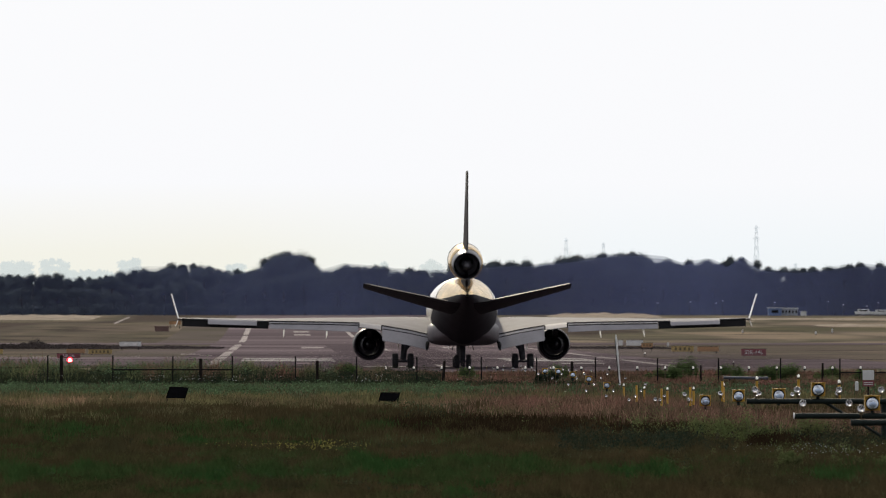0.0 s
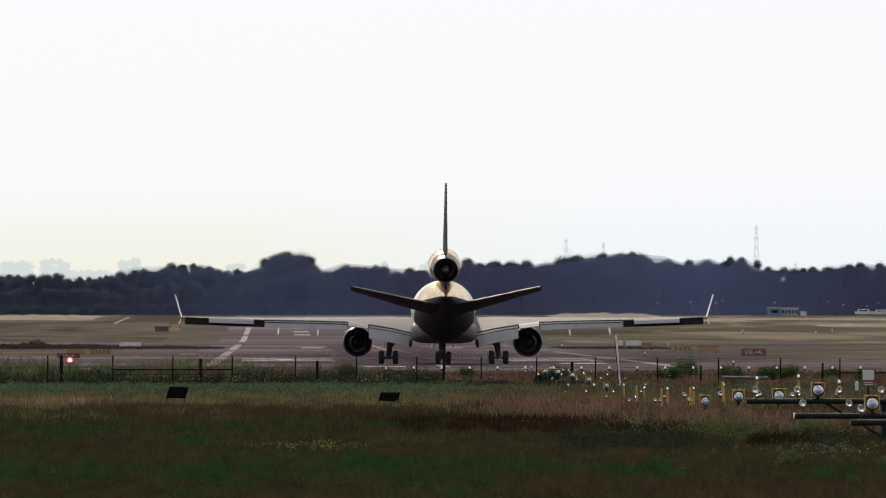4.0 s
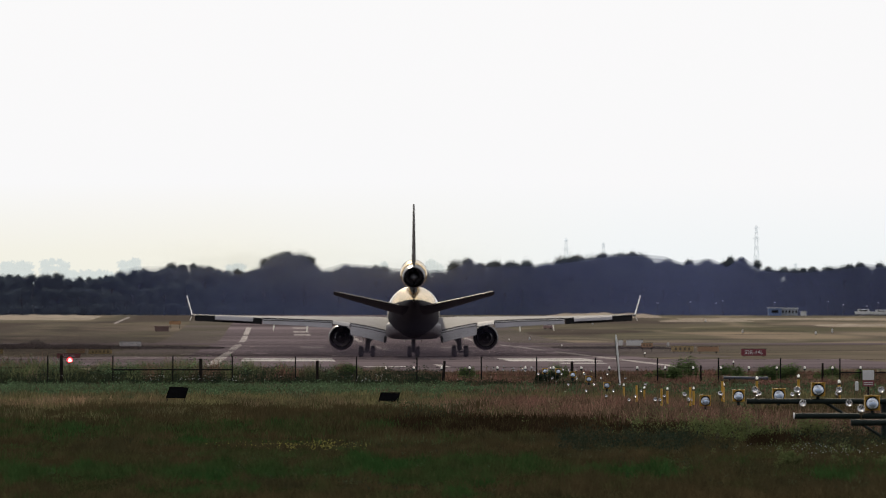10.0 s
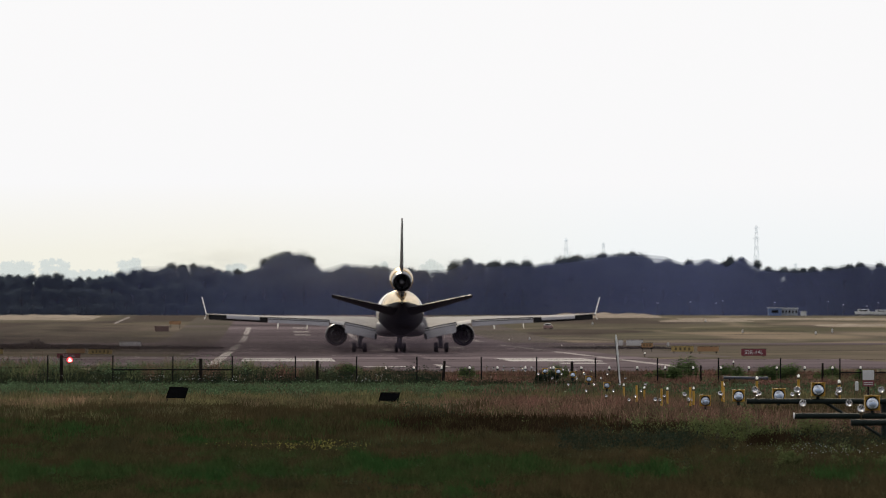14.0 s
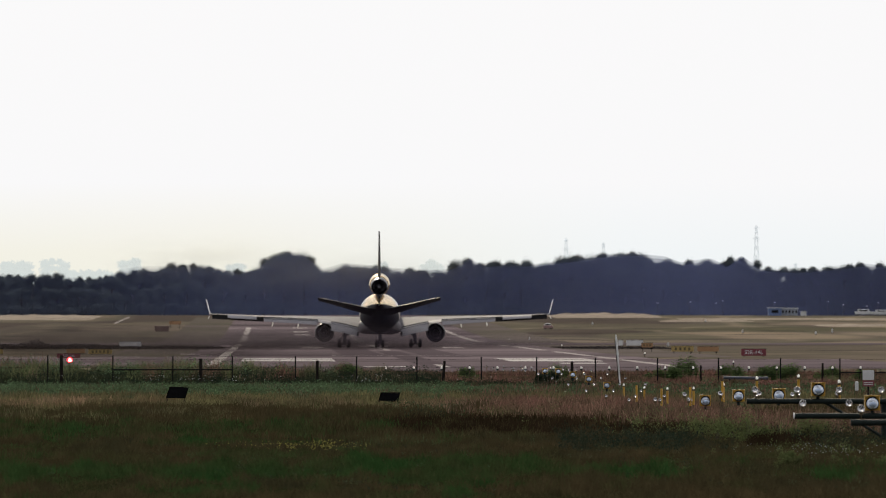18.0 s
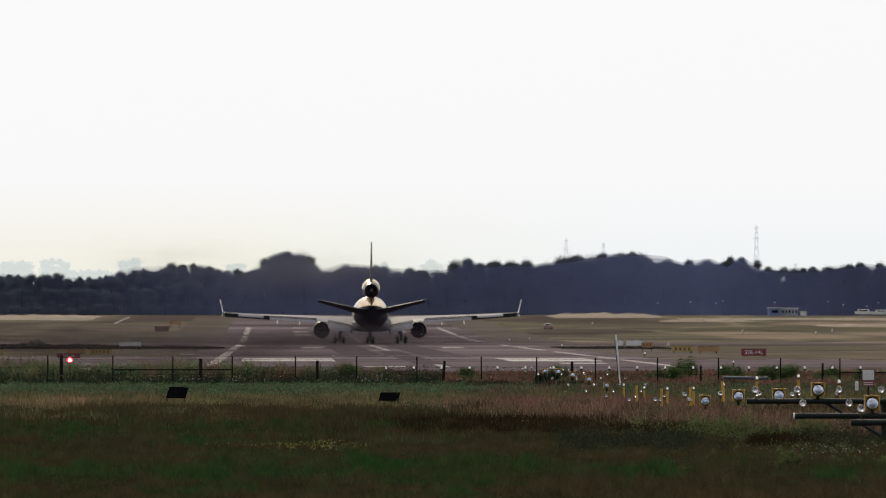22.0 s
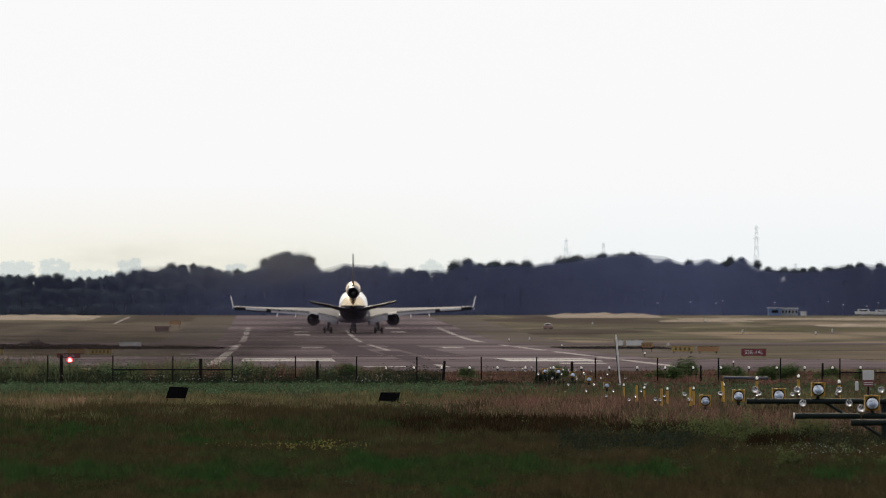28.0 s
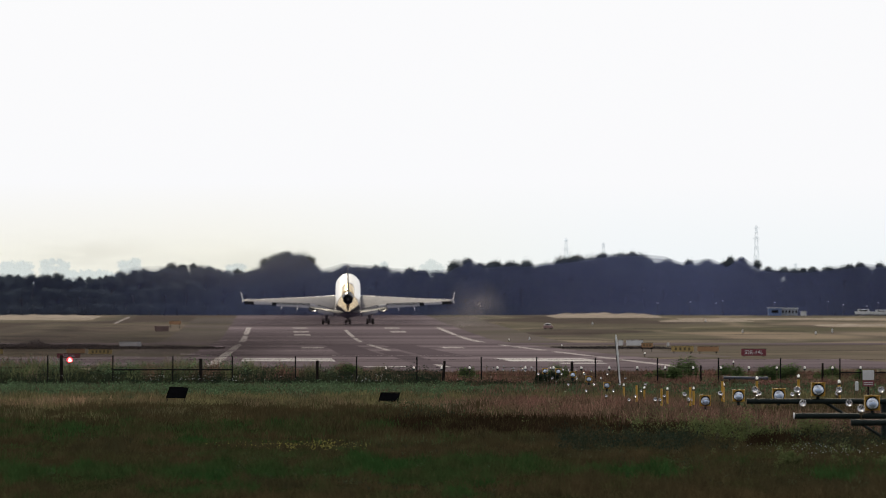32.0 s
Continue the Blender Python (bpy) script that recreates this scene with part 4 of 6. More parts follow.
    # leafy weeds: dark behind the fence, lighter on the verge, dark tufts before the light bars
    def weeds(name, n, y0, y1, h, r, leaf, per, material, label, keep=None, x0=None, x1=None):
        x, y = scatter(n, y0, y1, x0, x1)
        if keep is not None:
            k = keep(x, y)
            x, y = x[k], y[k]
        hh = h * (.3 + .85 * rng.uniform(0, 1, len(x)) ** 1.6)
        c = np.stack([x, y, land(y) + hh * .55], -1)
        v, f = leaf_cloud(c, np.stack([np.full(len(x), r), np.full(len(x), r), hh * .55], -1), per, leaf)
        tagged(mesh_arrays(name, v, f, material), label, "weeds", kind="stuff")

    weeds("verge_weeds", 4600, 585, 706, .42, .42, .06, 16, M["verge_leaf"], "lush bluish-green leafy weeds on the verge", lambda x, y: vnoise(x, y, 1.2, 14, 31) + np.clip((8 - x) / 30, -.3, .15) > .36)
    weeds("verge_weeds", 3000, 575, 708, .32, .30, .045, 18, M["grass_green"], "leafy green weeds on the verge", lambda x, y: vnoise(x, y, 1.0, 11, 32) > .45)
    # tall grass behind the fence, sunlit at its tips, shorter and browner to one side
    x, y = scatter(46000, 725, 782)
    tall = np.interp(x, [-20, -1, 6, 12, 40], [1.25, 1.25, 1.0, .55, .5]) * (.35 + 1.0 * vnoise(x, y, 1.3, 30, 33) ** 1.2)
    tone = vnoise(x, y, 2.0, 30, 34) + rng.uniform(-.2, .2, len(x)) + np.interp(x, [-20, 2, 9, 40], [.12, -.02, -.3, -.35])
    for k, m, lab in ((tone > .52, "grass_tip", "tall yellow-green grass behind the fence"), ((tone <= .52) & (tone > .34), "grass_pale", "tall tan grass behind the fence"), (tone <= .34, "grass_red", "reddish-brown rough grass behind the fence")):
        blades("rough_grass", x[k], y[k], tall[k], 0.017, 0.5, M[m], lab, "grass")
    weeds("fence_weeds", 1500, 724, 750, 1.1, .36, .05, 26, M["weed_dark"], "dark leafy weeds along the fence", lambda x, y: vnoise(x, y, 1.7, 40, 35) + np.where(x < 2, .12, -.3) > rng.uniform(.35, .8, len(x)))
    weeds("tall_weeds", 2600, 728, 775, 1.5, .45, .06, 22, M["verge_leaf"], "tall yellow-green weeds behind the fence", lambda x, y: vnoise(x, y, 1.4, 40, 36) + np.interp(x, [-20, -2, 3, 8], [.1, .05, -.1, -.6]) > rng.uniform(.35, .75, len(x)), -22, 8)
    weeds("fence_weeds", 4000, 723, 740, 1.1, .38, .05, 20, M["weed_dark"], "dark leafy weeds at the fence foot", None, -21, 11)
    weeds("fence_weeds", 1500, 705, 721, .42, .36, .05, 20, M["weed_dark"], "dark leafy weeds at the fence foot", None, -21, 20)
    weeds("fence_weeds", 1300, 713, 724, .42, .38, .05, 20, M["grass_red"], "low reddish weeds at the fence foot", None, 11, 46)
    # near-black weeds stand in for a shaded hollow, no dip is modelled
    weeds("dark_weeds", 300, 312, 330, .42, .22, .03, 26, M["sedge"], "near-black weeds coloured for the shade of a hollow", None, 14.3, 15.7)
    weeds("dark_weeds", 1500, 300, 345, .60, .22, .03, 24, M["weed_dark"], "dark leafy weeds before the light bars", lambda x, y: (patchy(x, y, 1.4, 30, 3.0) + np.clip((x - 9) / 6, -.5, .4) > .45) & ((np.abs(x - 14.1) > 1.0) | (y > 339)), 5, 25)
    # tall brown grass round the light bars
    x, y = scatter(52000, 415, 520, 6.5, 19)
    k = rng.uniform(0, 1, len(x)) < np.clip((x - 6.5) / 6, 0, 1) ** 1.5 * (.35 + .65 * patchy(x, y, .9, 11, 2.2))
    blades("dry_grass", x[k], y[k], 0.5 * (.25 + 1.2 * vnoise(x[k], y[k], .5, 6, 41)), 0.008, 0.7, M["grass_red"], "tall reddish-brown grass round the light bars", "grass")
    k &= rng.uniform(0, 1, len(x)) < .10
    blades("seeding_grass", x[k], y[k], 0.52, 0.012, 0.6, M["grass_seed"], "pale pinkish seed heads over the brown grass", "grass")
    x, y = scatter(28000, 345, 420, 11.5, 26)
    k = (y > 345 + np.clip((17.5 - x) / 3, 0, 1) * 40) & (rng.uniform(0, 1, len(x)) < np.clip((x - 11.5) / 4, 0, 1) * (.35 + .65 * patchy(x, y, .8, 9, 1.2)))
    blades("dry_grass", x[k], y[k], 0.62 * (.2 + 1.2 * vnoise(x[k], y[k], .45, 5, 42)), 0.007, 0.7, M["grass_red"], "tall reddish-brown grass round the light bars", "grass")
    k &= rng.uniform(0, 1, len(x)) < .10
    blades("seeding_grass", x[k], y[k], 0.66, 0.010, 0.6, M["grass_seed"], "pale pinkish seed heads over the brown grass", "grass")
    weeds("mixed_weeds", 900, 415, 520, .42, .28, .04, 18, M["grass_green"], "leafy green weeds among brown grass", lambda x, y: patchy(x, y, 1.1, 13, 4.0) > .52, 5, 21)
    weeds("dark_weeds", 700, 420, 520, .35, .3, .04, 18, M["weed_dark"], "dark leafy weeds among brown grass", lambda x, y: patchy(x, y, .9, 17, 1.0) > .5, 5, 21)
    # sparse weeds and pale stems over the near meadow
    weeds("meadow_weeds", 1500, 205, 345, .30, .13, .018, 16, M["grass_green"], "small leafy weeds dotted over the meadow", lambda x, y: patchy(x, y, .9, 17, 2.0) + np.clip((x - 8) / 20, -.1, .2) > .6)
    weeds("meadow_weeds", 1500, 205, 345, .26, .15, .018, 16, M["weed_dark"], "small dark weeds dotted over the meadow", lambda x, y: patchy(x, y, 1.3, 12, 6.0) > .6)
    x, y = scatter(6000, 205, 360)
    k = patchy(x, y, 1.6, 15, 3.3) > rng.uniform(.2, .9, len(x))
    blades("pale_stems", x[k], y[k], 0.26, 0.0028, 0.9, M["stem_pale"], "thin pale dry stems over the meadow", "grass")
    # a few taller tufts in the meadow
    for cx, cy, n, s in ((3.9, 330, 60, .5), (4.6, 318, 40, .4), (2.6, 322, 30, .4), (7.4, 330, 26, .6)):
        x, y = rng.normal(cx, s, n), rng.normal(cy, 3, n)
        blades("grass_tuft", x, y, 0.30, 0.006, 0.6, M["grass_green"], "taller green weed tuft in the meadow", "grass")
    weeds("green_weeds", 700, 345, 400, .62, .28, .03, 26, M["bush_leaf"], "leafy green weeds among brown grass", lambda x, y: vnoise(x, y, 1.1, 18, 61) + np.clip((x - 14) / 20, -.2, .1) > .52, 11, 22)
    weeds("green_weeds", 500, 255, 312, .42, .2, .022, 26, M["bush_leaf"], "leafy green weeds in the meadow", lambda x, y: vnoise(x, y, .9, 14, 62) + np.clip((x - 14) / 8, -.4, .1) > .5, 9, 18)
    weeds("dark_weeds", 420, 392, 440, .75, .25, .035, 24, M["bush_leaf"], "leafy green weeds among brown grass", lambda x, y: patchy(x, y, .8, 20, 7.0) > .6, 9, 25)
    # rough ground between the fence and the runway
    x, y = scatter(30000, 780, 880)
    blades("rough_grass", x, y, .22 + .25 * vnoise(x, y, 2.0, 14, 51), 0.024, 0.5, M["grass_red"], "reddish-brown rough grass before the runway", "grass")
    # dark heathy strips beside the runway
    for x0, x1, n in ((-46, -8, 3400), (42, 58, 500)):
        x, y = scatter(n, 1560, 1650, x0, x1)
        rise = np.interp(x, [-46, -39, -36, -33, -29, -22, -14, -9, 40, 58], [.35, .8, 1.15, .75, .5, .45, .25, .08, .12, .2]) * (.35 + .9 * vnoise(x, y, 2.2, 60, 71))
        c = np.stack([x, y, land(y) + rise * .4], -1)
        v, f = leaf_cloud(c, np.stack([np.full(len(x), .7), np.full(len(x), .7), rise * .6], -1), 12, .13)
        tagged(mesh_arrays("heath_strip", v, f, M["heath"]), "dark low heath beside the runway", "heath", kind="stuff")



build_grass()


def flowers(x, y, z, r, material, label):
    """Small blossoms, each a little four-sided tuft."""
    n = len(x)
    o = np.array([[-1, 0, 0], [1, 0, 0], [0, 1, 0], [0, -1, 0], [0, 0, .9], [0, 0, -.5]])
    s = r * rng.uniform(0.5, 1.3, n)
    v = np.stack([x, y, z], -1)[:, None] + o[None] * s[:, None, None]
    b = np.arange(n)[:, None] * 6
    f = np.concatenate([b + t for t in ([0, 3, 4], [3, 1, 4], [1, 2, 4], [2, 0, 4], [3, 0, 5], [1, 3, 5], [2, 1, 5], [0, 2, 5])])
    tagged(mesh_arrays("wild_flowers", v.reshape(-1, 3), f, material), label, "flowers", kind="stuff")


def patch_flowers(cx, cy, n, sx, sy, h, r, material, label):
    x, y = rng.normal(cx, sx, n), rng.normal(cy, sy, n)
    flowers(x, y, land(y) + h * rng.uniform(0.5, 1.2, n), r, material, label)


WHITE, YELLOW = "white flower heads among the weeds", "small yellow flowers in the meadow"
for cx, n, sx in ((-12.5, 10, 1.2), (-7.6, 16, .6), (-5.0, 30, .5), (-2.6, 16, .35), (1.5, 14, 2.0), (6.5, 40, 1.2), (13, 10, 1.6), (18.3, 12, 1.3)):
    patch_flowers(cx, 709, n, sx, 3, 0.62, 0.03, M["flower_white"], WHITE)
patch_flowers(14.6, 290, 120, 1.0, 7, 0.26, 0.013, M["flower_white"], WHITE)
patch_flowers(0.7, 303, 170, 1.0, 3.5, 0.26, 0.014, M["flower_yellow"], YELLOW)
patch_flowers(1.5, 306, 90, 0.35, 2.5, 0.28, 0.014, M["flower_yellow"], YELLOW)


def bush_thing(x, y, w, h, n=9, lab="leafy green bush among rough grass", leaf=.05):
    g = float(land(y))
    ob = empty("bush", pose(x, y, g), lab, "bush", "bushes along the fence")
    cs = np.stack([rng.uniform(-w / 2, w / 2, n), rng.uniform(-.4, .4, n), rng.uniform(0.2, 0.75, n) * h], -1)
    v, f = leaf_cloud(cs, np.full((n, 3), 0.32 * h) * [1.15, 1, 1], 300, leaf)
    o = mesh_arrays("crown", v, f, M["weed_dark"] if 700 < y < 720 else M["bush_dark"] if y > 500 else M["bush_leaf"])
    o.parent = ob
    bm = bmesh.new()
    for c in cs[:5]:
        rod(bm, (c[0] * .3, 0, -.05), tuple(c), .02, .008, 5)
    part("stem", bm, M["bark"], ob)


for bx, by, bw, bh in ((-16.6, 735, 1.5, 1.2), (-9.6, 738, 1.2, 1.1), (0.2, 735, 1.0, 1.3), (5.3, 738, 1.4, 1.45), (13.2, 742, .9, 1.1), (19.3, 742, 1.1, 1.35), (18.3, 715, 1.0, 1.05), (17.6, 716, .8, .8), (28.3, 748, 1.5, 1.9), (27.3, 746, .9, 1.2), (26.2, 745, 1.2, 1.0), (31.6, 752, 1.6, 1.4), (34.0, 748, 1.3, 1.25), (35.3, 750, 1.1, 1.55), (38.5, 755, 1.6, 1.2), (40.5, 750, 1.2, 1.0)):
    bush_thing(bx, by, bw, bh)
for bx, by, bw, bh in ((13.6, 338, 1.3, .95), (14.6, 336, 1.5, 1.05), (15.6, 330, 1.3, .6), (17.0, 338, 1.4, .8), (13.3, 255, .5, .3), (13.0, 270, .8, .4), (13.8, 262, .9, .4), (20, 336, 1.6, .8), (22, 340, 1.6, .8), (15.2, 265, 0.7, .45), (12.4, 262, .6, .35), (14.6, 330, 1.0, .6)):
    bush_thing(bx, by, bw, bh, 6, "low leafy weed clump in the meadow", .025)


# ---- the far wood ----
def make_tree(h, w, seed, low):
    """A broadleaf tree: tapered trunk, limbs and a ragged crown of leaf clumps."""
    r = random.Random(seed)
    ob = empty("tree", pose(0, 0, 0), "dark green broadleaf tree at the wood's edge", "tree", "trees of the far wood")
    bm = bmesh.new()
    rod(bm, (0, 0, -.4), (r.uniform(-.3, .3), 0, h * .45), .34, .24, 8)
    rod(bm, (0, 0, h * .44), (r.uniform(-.6, .6), r.uniform(-.5, .5), h * .8), .23, .08, 7)
    part("trunk", bm, M["bark"], ob)
    cs, rs = [], []
    bm = bmesh.new()
    for k in range(19):
        a, t = r.uniform(0, 2 * math.pi), r.uniform(low, 1.0)
        reach = w / 2 * (1 - abs(t - .55) ** 2 * 2.2) * r.uniform(.5, 1.0)
        c = (reach * math.cos(a), reach * math.sin(a), h * (t * .9))
        cs.append(c)
        q = r.uniform(.13, .25) * w
        rs.append((q * r.uniform(.8, 1.25), q, q * r.uniform(.6, .95)))
        rod(bm, (0, 0, c[2] * .7), c, .1, .03, 5)
    rod(bm, (0, 0, h * .05), (0, 0, h * .7), .3, .15, 6)
    part("limbs", bm, M["bark"], ob)
    for k in range(6):
        a = r.uniform(0, 2 * math.pi)
        cs.append((r.uniform(.15, .36) * w * math.cos(a), r.uniform(.15, .36) * w * math.sin(a), h * r.uniform(.72, .93)))
        q = r.uniform(.09, .14) * w
        rs.append((q, q, q))
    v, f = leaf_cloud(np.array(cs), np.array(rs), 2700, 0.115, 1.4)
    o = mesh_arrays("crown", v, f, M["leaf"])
    o.parent = ob
    return ob


TREES = [make_tree(17, 11, 1, .1), make_tree(17, 13, 2, .12), make_tree(17, 9, 3, .08), make_tree(17, 12, 4, .15), make_tree(17, 14, 5, .1), make_tree(17, 10, 6, .3)]
# skyline heights of the wood along x (metres)
SKY_X = [-95, -78, -60, -52, -40, -20, -10, -6, -1, 4.5, 9, 13, 20, 34, 42, 50, 56, 60, 74, 86, 96, 104, 112, 117, 125, 130, 134, 140, 150, 160, 170, 180, 200]
SKY_H = [1.03 * h for h in (12.0, 12.2, 12.0, 11, 15, 15.2, 13, 14, 18.0, 19.4, 18.4, 14, 16, 14.5, 13.8, 14, 17.2, 15.2, 15.6, 17.0, 18.6, 18.8, 18, 16, 17.6, 15.2, 18.2, 14.2, 13.4, 14.2, 15.8, 14.6, 15)]


def plant(src, x, y, h, turn):
    o = copy_thing(src, pose(x, y, float(land(y)) - .2, 0, 0, turn))
    s = h / 17
    o.scale = (s * rng.uniform(.9, 1.15), s * rng.uniform(.9, 1.15), s)
    return o


def build_wood():
    x = -112.0
    while x < 218:
        h = float(min(np.interp(x + d, SKY_X, SKY_H) + .25 for d in (-3, 0, 3)))
        plant(TREES[int(rng.integers(0, 5))], x, 3190 + rng.uniform(-16, 16), h * rng.uniform(.90, 1.02), rng.uniform(0, 360))
        x += rng.uniform(3.2, 5.0)
    x = -114.0
    while x < 220:
        h = float(np.interp(x, SKY_X, SKY_H))
        plant(TREES[int(rng.integers(0, 5))], x, 3150 + rng.uniform(-9, 9), h * rng.uniform(.5, .75), rng.uniform(0, 360))
        x += rng.uniform(4.0, 6.5)
    for i, (x, h) in enumerate(((5, 19.6), (2, 18.6), (56, 17.4), (103, 18.6), (131, 16.6), (134.5, 18.2), (137.5, 17.0))):
        plant(TREES[(i + 1) % 6], x, 3176, h * .97, 40 * x)
    for i, t in enumerate(TREES):
        t.matrix_basis = pose(-122 - 9 * i, 3185, float(land(3185)) - .2, 0, 0, 60 * i)
    # undergrowth and shaded wood behind, closed foliage
    xs = np.arange(-170, 270, 2.2)
    cs, rs = [], []
    for x in xs:
        h = float(np.interp(x, SKY_X, SKY_H))
        for k in range(3):
            cs.append((x, 3215 + rng.uniform(0, 10), float(land(3215)) + h * rng.uniform(.05, .78)))
            rs.append((2.6, 2.0, 2.4))
        cs.append((x, 3137 + rng.uniform(-2, 3), float(land(3140)) + rng.uniform(.5, 2.6)))
        rs.append((2.2, 1.6, 1.5))
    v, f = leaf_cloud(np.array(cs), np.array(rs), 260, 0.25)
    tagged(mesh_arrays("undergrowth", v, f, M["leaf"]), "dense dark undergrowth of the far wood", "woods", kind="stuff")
    # the wood's dark interior, closing the view between the stems
    n = len(xs)
    hs = np.interp(xs, SKY_X, SKY_H) * .72 + float(land(3230))
    v = np.concatenate([np.stack([xs, np.full(n, 3232.0), np.full(n, float(land(3230)) - .5)], -1), np.stack([xs, np.full(n, 3232.0), hs], -1),
                        np.stack([xs, np.full(n, 3250.0), hs], -1), np.stack([xs, np.full(n, 3250.0), np.full(n, float(land(3250)) - .5)], -1)])
    i = np.arange(n - 1)
    f = np.concatenate([np.stack([i + a * n, i + 1 + a * n, i + 1 + (a + 1) * n, i + (a + 1) * n], -1) for a in range(3)])
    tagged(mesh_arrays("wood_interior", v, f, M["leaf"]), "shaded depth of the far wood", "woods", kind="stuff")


build_wood()


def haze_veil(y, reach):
    """Added sheet standing for haze before the wood, a little lower than its crowns."""
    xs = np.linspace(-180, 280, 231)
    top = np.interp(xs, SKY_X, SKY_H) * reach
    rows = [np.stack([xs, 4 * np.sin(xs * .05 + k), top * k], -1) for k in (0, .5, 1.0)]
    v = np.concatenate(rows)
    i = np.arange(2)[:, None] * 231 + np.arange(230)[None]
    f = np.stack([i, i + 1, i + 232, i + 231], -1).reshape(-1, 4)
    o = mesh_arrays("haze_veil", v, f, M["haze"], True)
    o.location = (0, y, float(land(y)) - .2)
    tagged(o, "thin bluish sheet standing in for haze before the wood", "haze", kind="structure")


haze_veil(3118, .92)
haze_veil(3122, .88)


def build_far():
    """Pale hazy tree clumps and pylons far beyond the wood."""
    for cx, w, h in ((-112, 16, 24.5), (-95, 15, 25.0), (-63, 11, 25.5), (-84, 44, 20), (-125, 30, 21), (-38, 40, 19), (47, 7, 24.5), (67.5, 12, 24.5), (-17, 11, 24), (38, 44, 19), (97, 10, 20)):
        n = max(3, int(w / 2.2))
        u = np.linspace(-.5, .5, n)
        r = 1.5 + rng.uniform(0, .9, n)
        top = h * (1 - .35 * np.abs(2 * u) ** 5) * rng.uniform(.93, 1.0, n)
        cs = np.concatenate([np.stack([cx + u * w, 4700 + rng.uniform(-6, 6, n), 5 + top * k - r * .7], -1) for k in (1.0, .88, .76, .62)])
        v, f = leaf_cloud(cs, np.repeat(np.tile(r, 4)[:, None], 3, 1) * [1.2, 1, .9], 260, .55, 1.05)
        tagged(mesh_arrays("far_trees", v, f, M["far_haze_glow"]), "pale hazy tree clump on the horizon", "trees", kind="structure")
    for px, top, base in ((128, 39.5, 5.0), (144.5, 37.5, 5.0), (211.8, 45, 5.0), (229, 28.5, 5.0)):
        ob = empty("pylon", pose(px, 4780, base), "pale lattice power pylon in the haze", "pylon", "power pylons on the horizon")
        H = top - base
        bm = bmesh.new()
        for sx in (-1, 1):
            for sy in (-1, 1):
                rod(bm, (sx * 2.0, sy * 2.0, 0), (sx * .35, sy * .35, H), .14, .09, 5)
        part("leg", bm, M["pylon_haze_glow"], ob)
        bm = bmesh.new()
        k = 10
        for i in range(k):
            z0, z1 = H * i / k, H * (i + 1) / k
            a, b = 2.0 - 1.65 * i / k, 2.0 - 1.65 * (i + 1) / k
            for s in (-1, 1):
                rod(bm, (-s * a, -a, z0), (s * b, -b, z1), .07, n=4)
                rod(bm, (-s * a, a, z0), (s * b, b, z1), .07, n=4)
        part("bracing", bm, M["pylon_haze_glow"], ob)
        for z, w in ((H * .97, 2.0), (H * .86, 3.2), (H * .75, 2.4)):
            bm = bmesh.new()
            rod(bm, (-w / 2, 0, z), (w / 2, 0, z), .12, n=5)
            part("cross_arm", bm, M["pylon_haze_glow"], ob)


build_far()

# pale straw banks on the crest
for x0, x1, y0, y1, h in ((-82, -47, 2780, 2960, .7), (74, 103, 2870, 2985, .9), (126, 152, 2490, 2580, .45), (96, 120, 2700, 2740, .4), (104, 128, 2770, 2850, .3), (122, 168, 2780, 2855, .25), (160, 200, 2760, 2850, .3)):
    nx, ny = 40, 14
    gx, gy = np.meshgrid(np.linspace(0, 1, nx), np.linspace(0, 1, ny))
    wx, wy = x0 + (x1 - x0) * gx, y0 + (y1 - y0) * gy
    hh = h * np.sin(gx * np.pi) ** .3 * np.sin(gy * np.pi) ** .7 * (1 + .35 * np.sin(wx * .9) * np.sin(wx * .23 + wy * .05))
    v = np.stack([wx, wy, land(wy) + hh - .02], -1).reshape(-1, 3)
    i = np.arange(ny - 1)[:, None] * nx + np.arange(nx - 1)[None]
    f = np.stack([i, i + 1, i + nx + 1, i + nx], -1).reshape(-1, 4)
    tagged(mesh_arrays("straw_bank", v, f, M["straw"], True), "pale straw-coloured bank of tall dry grass", "grass", kind="stuff")


# ---- fence along the airfield ----
FENCE_Y, FENCE_S = 722.0, 19230.0 / 722.0
fence = empty("fence", pose(15, FENCE_Y, 0), "dark steel wire fence with leaning wooden posts", "fence")


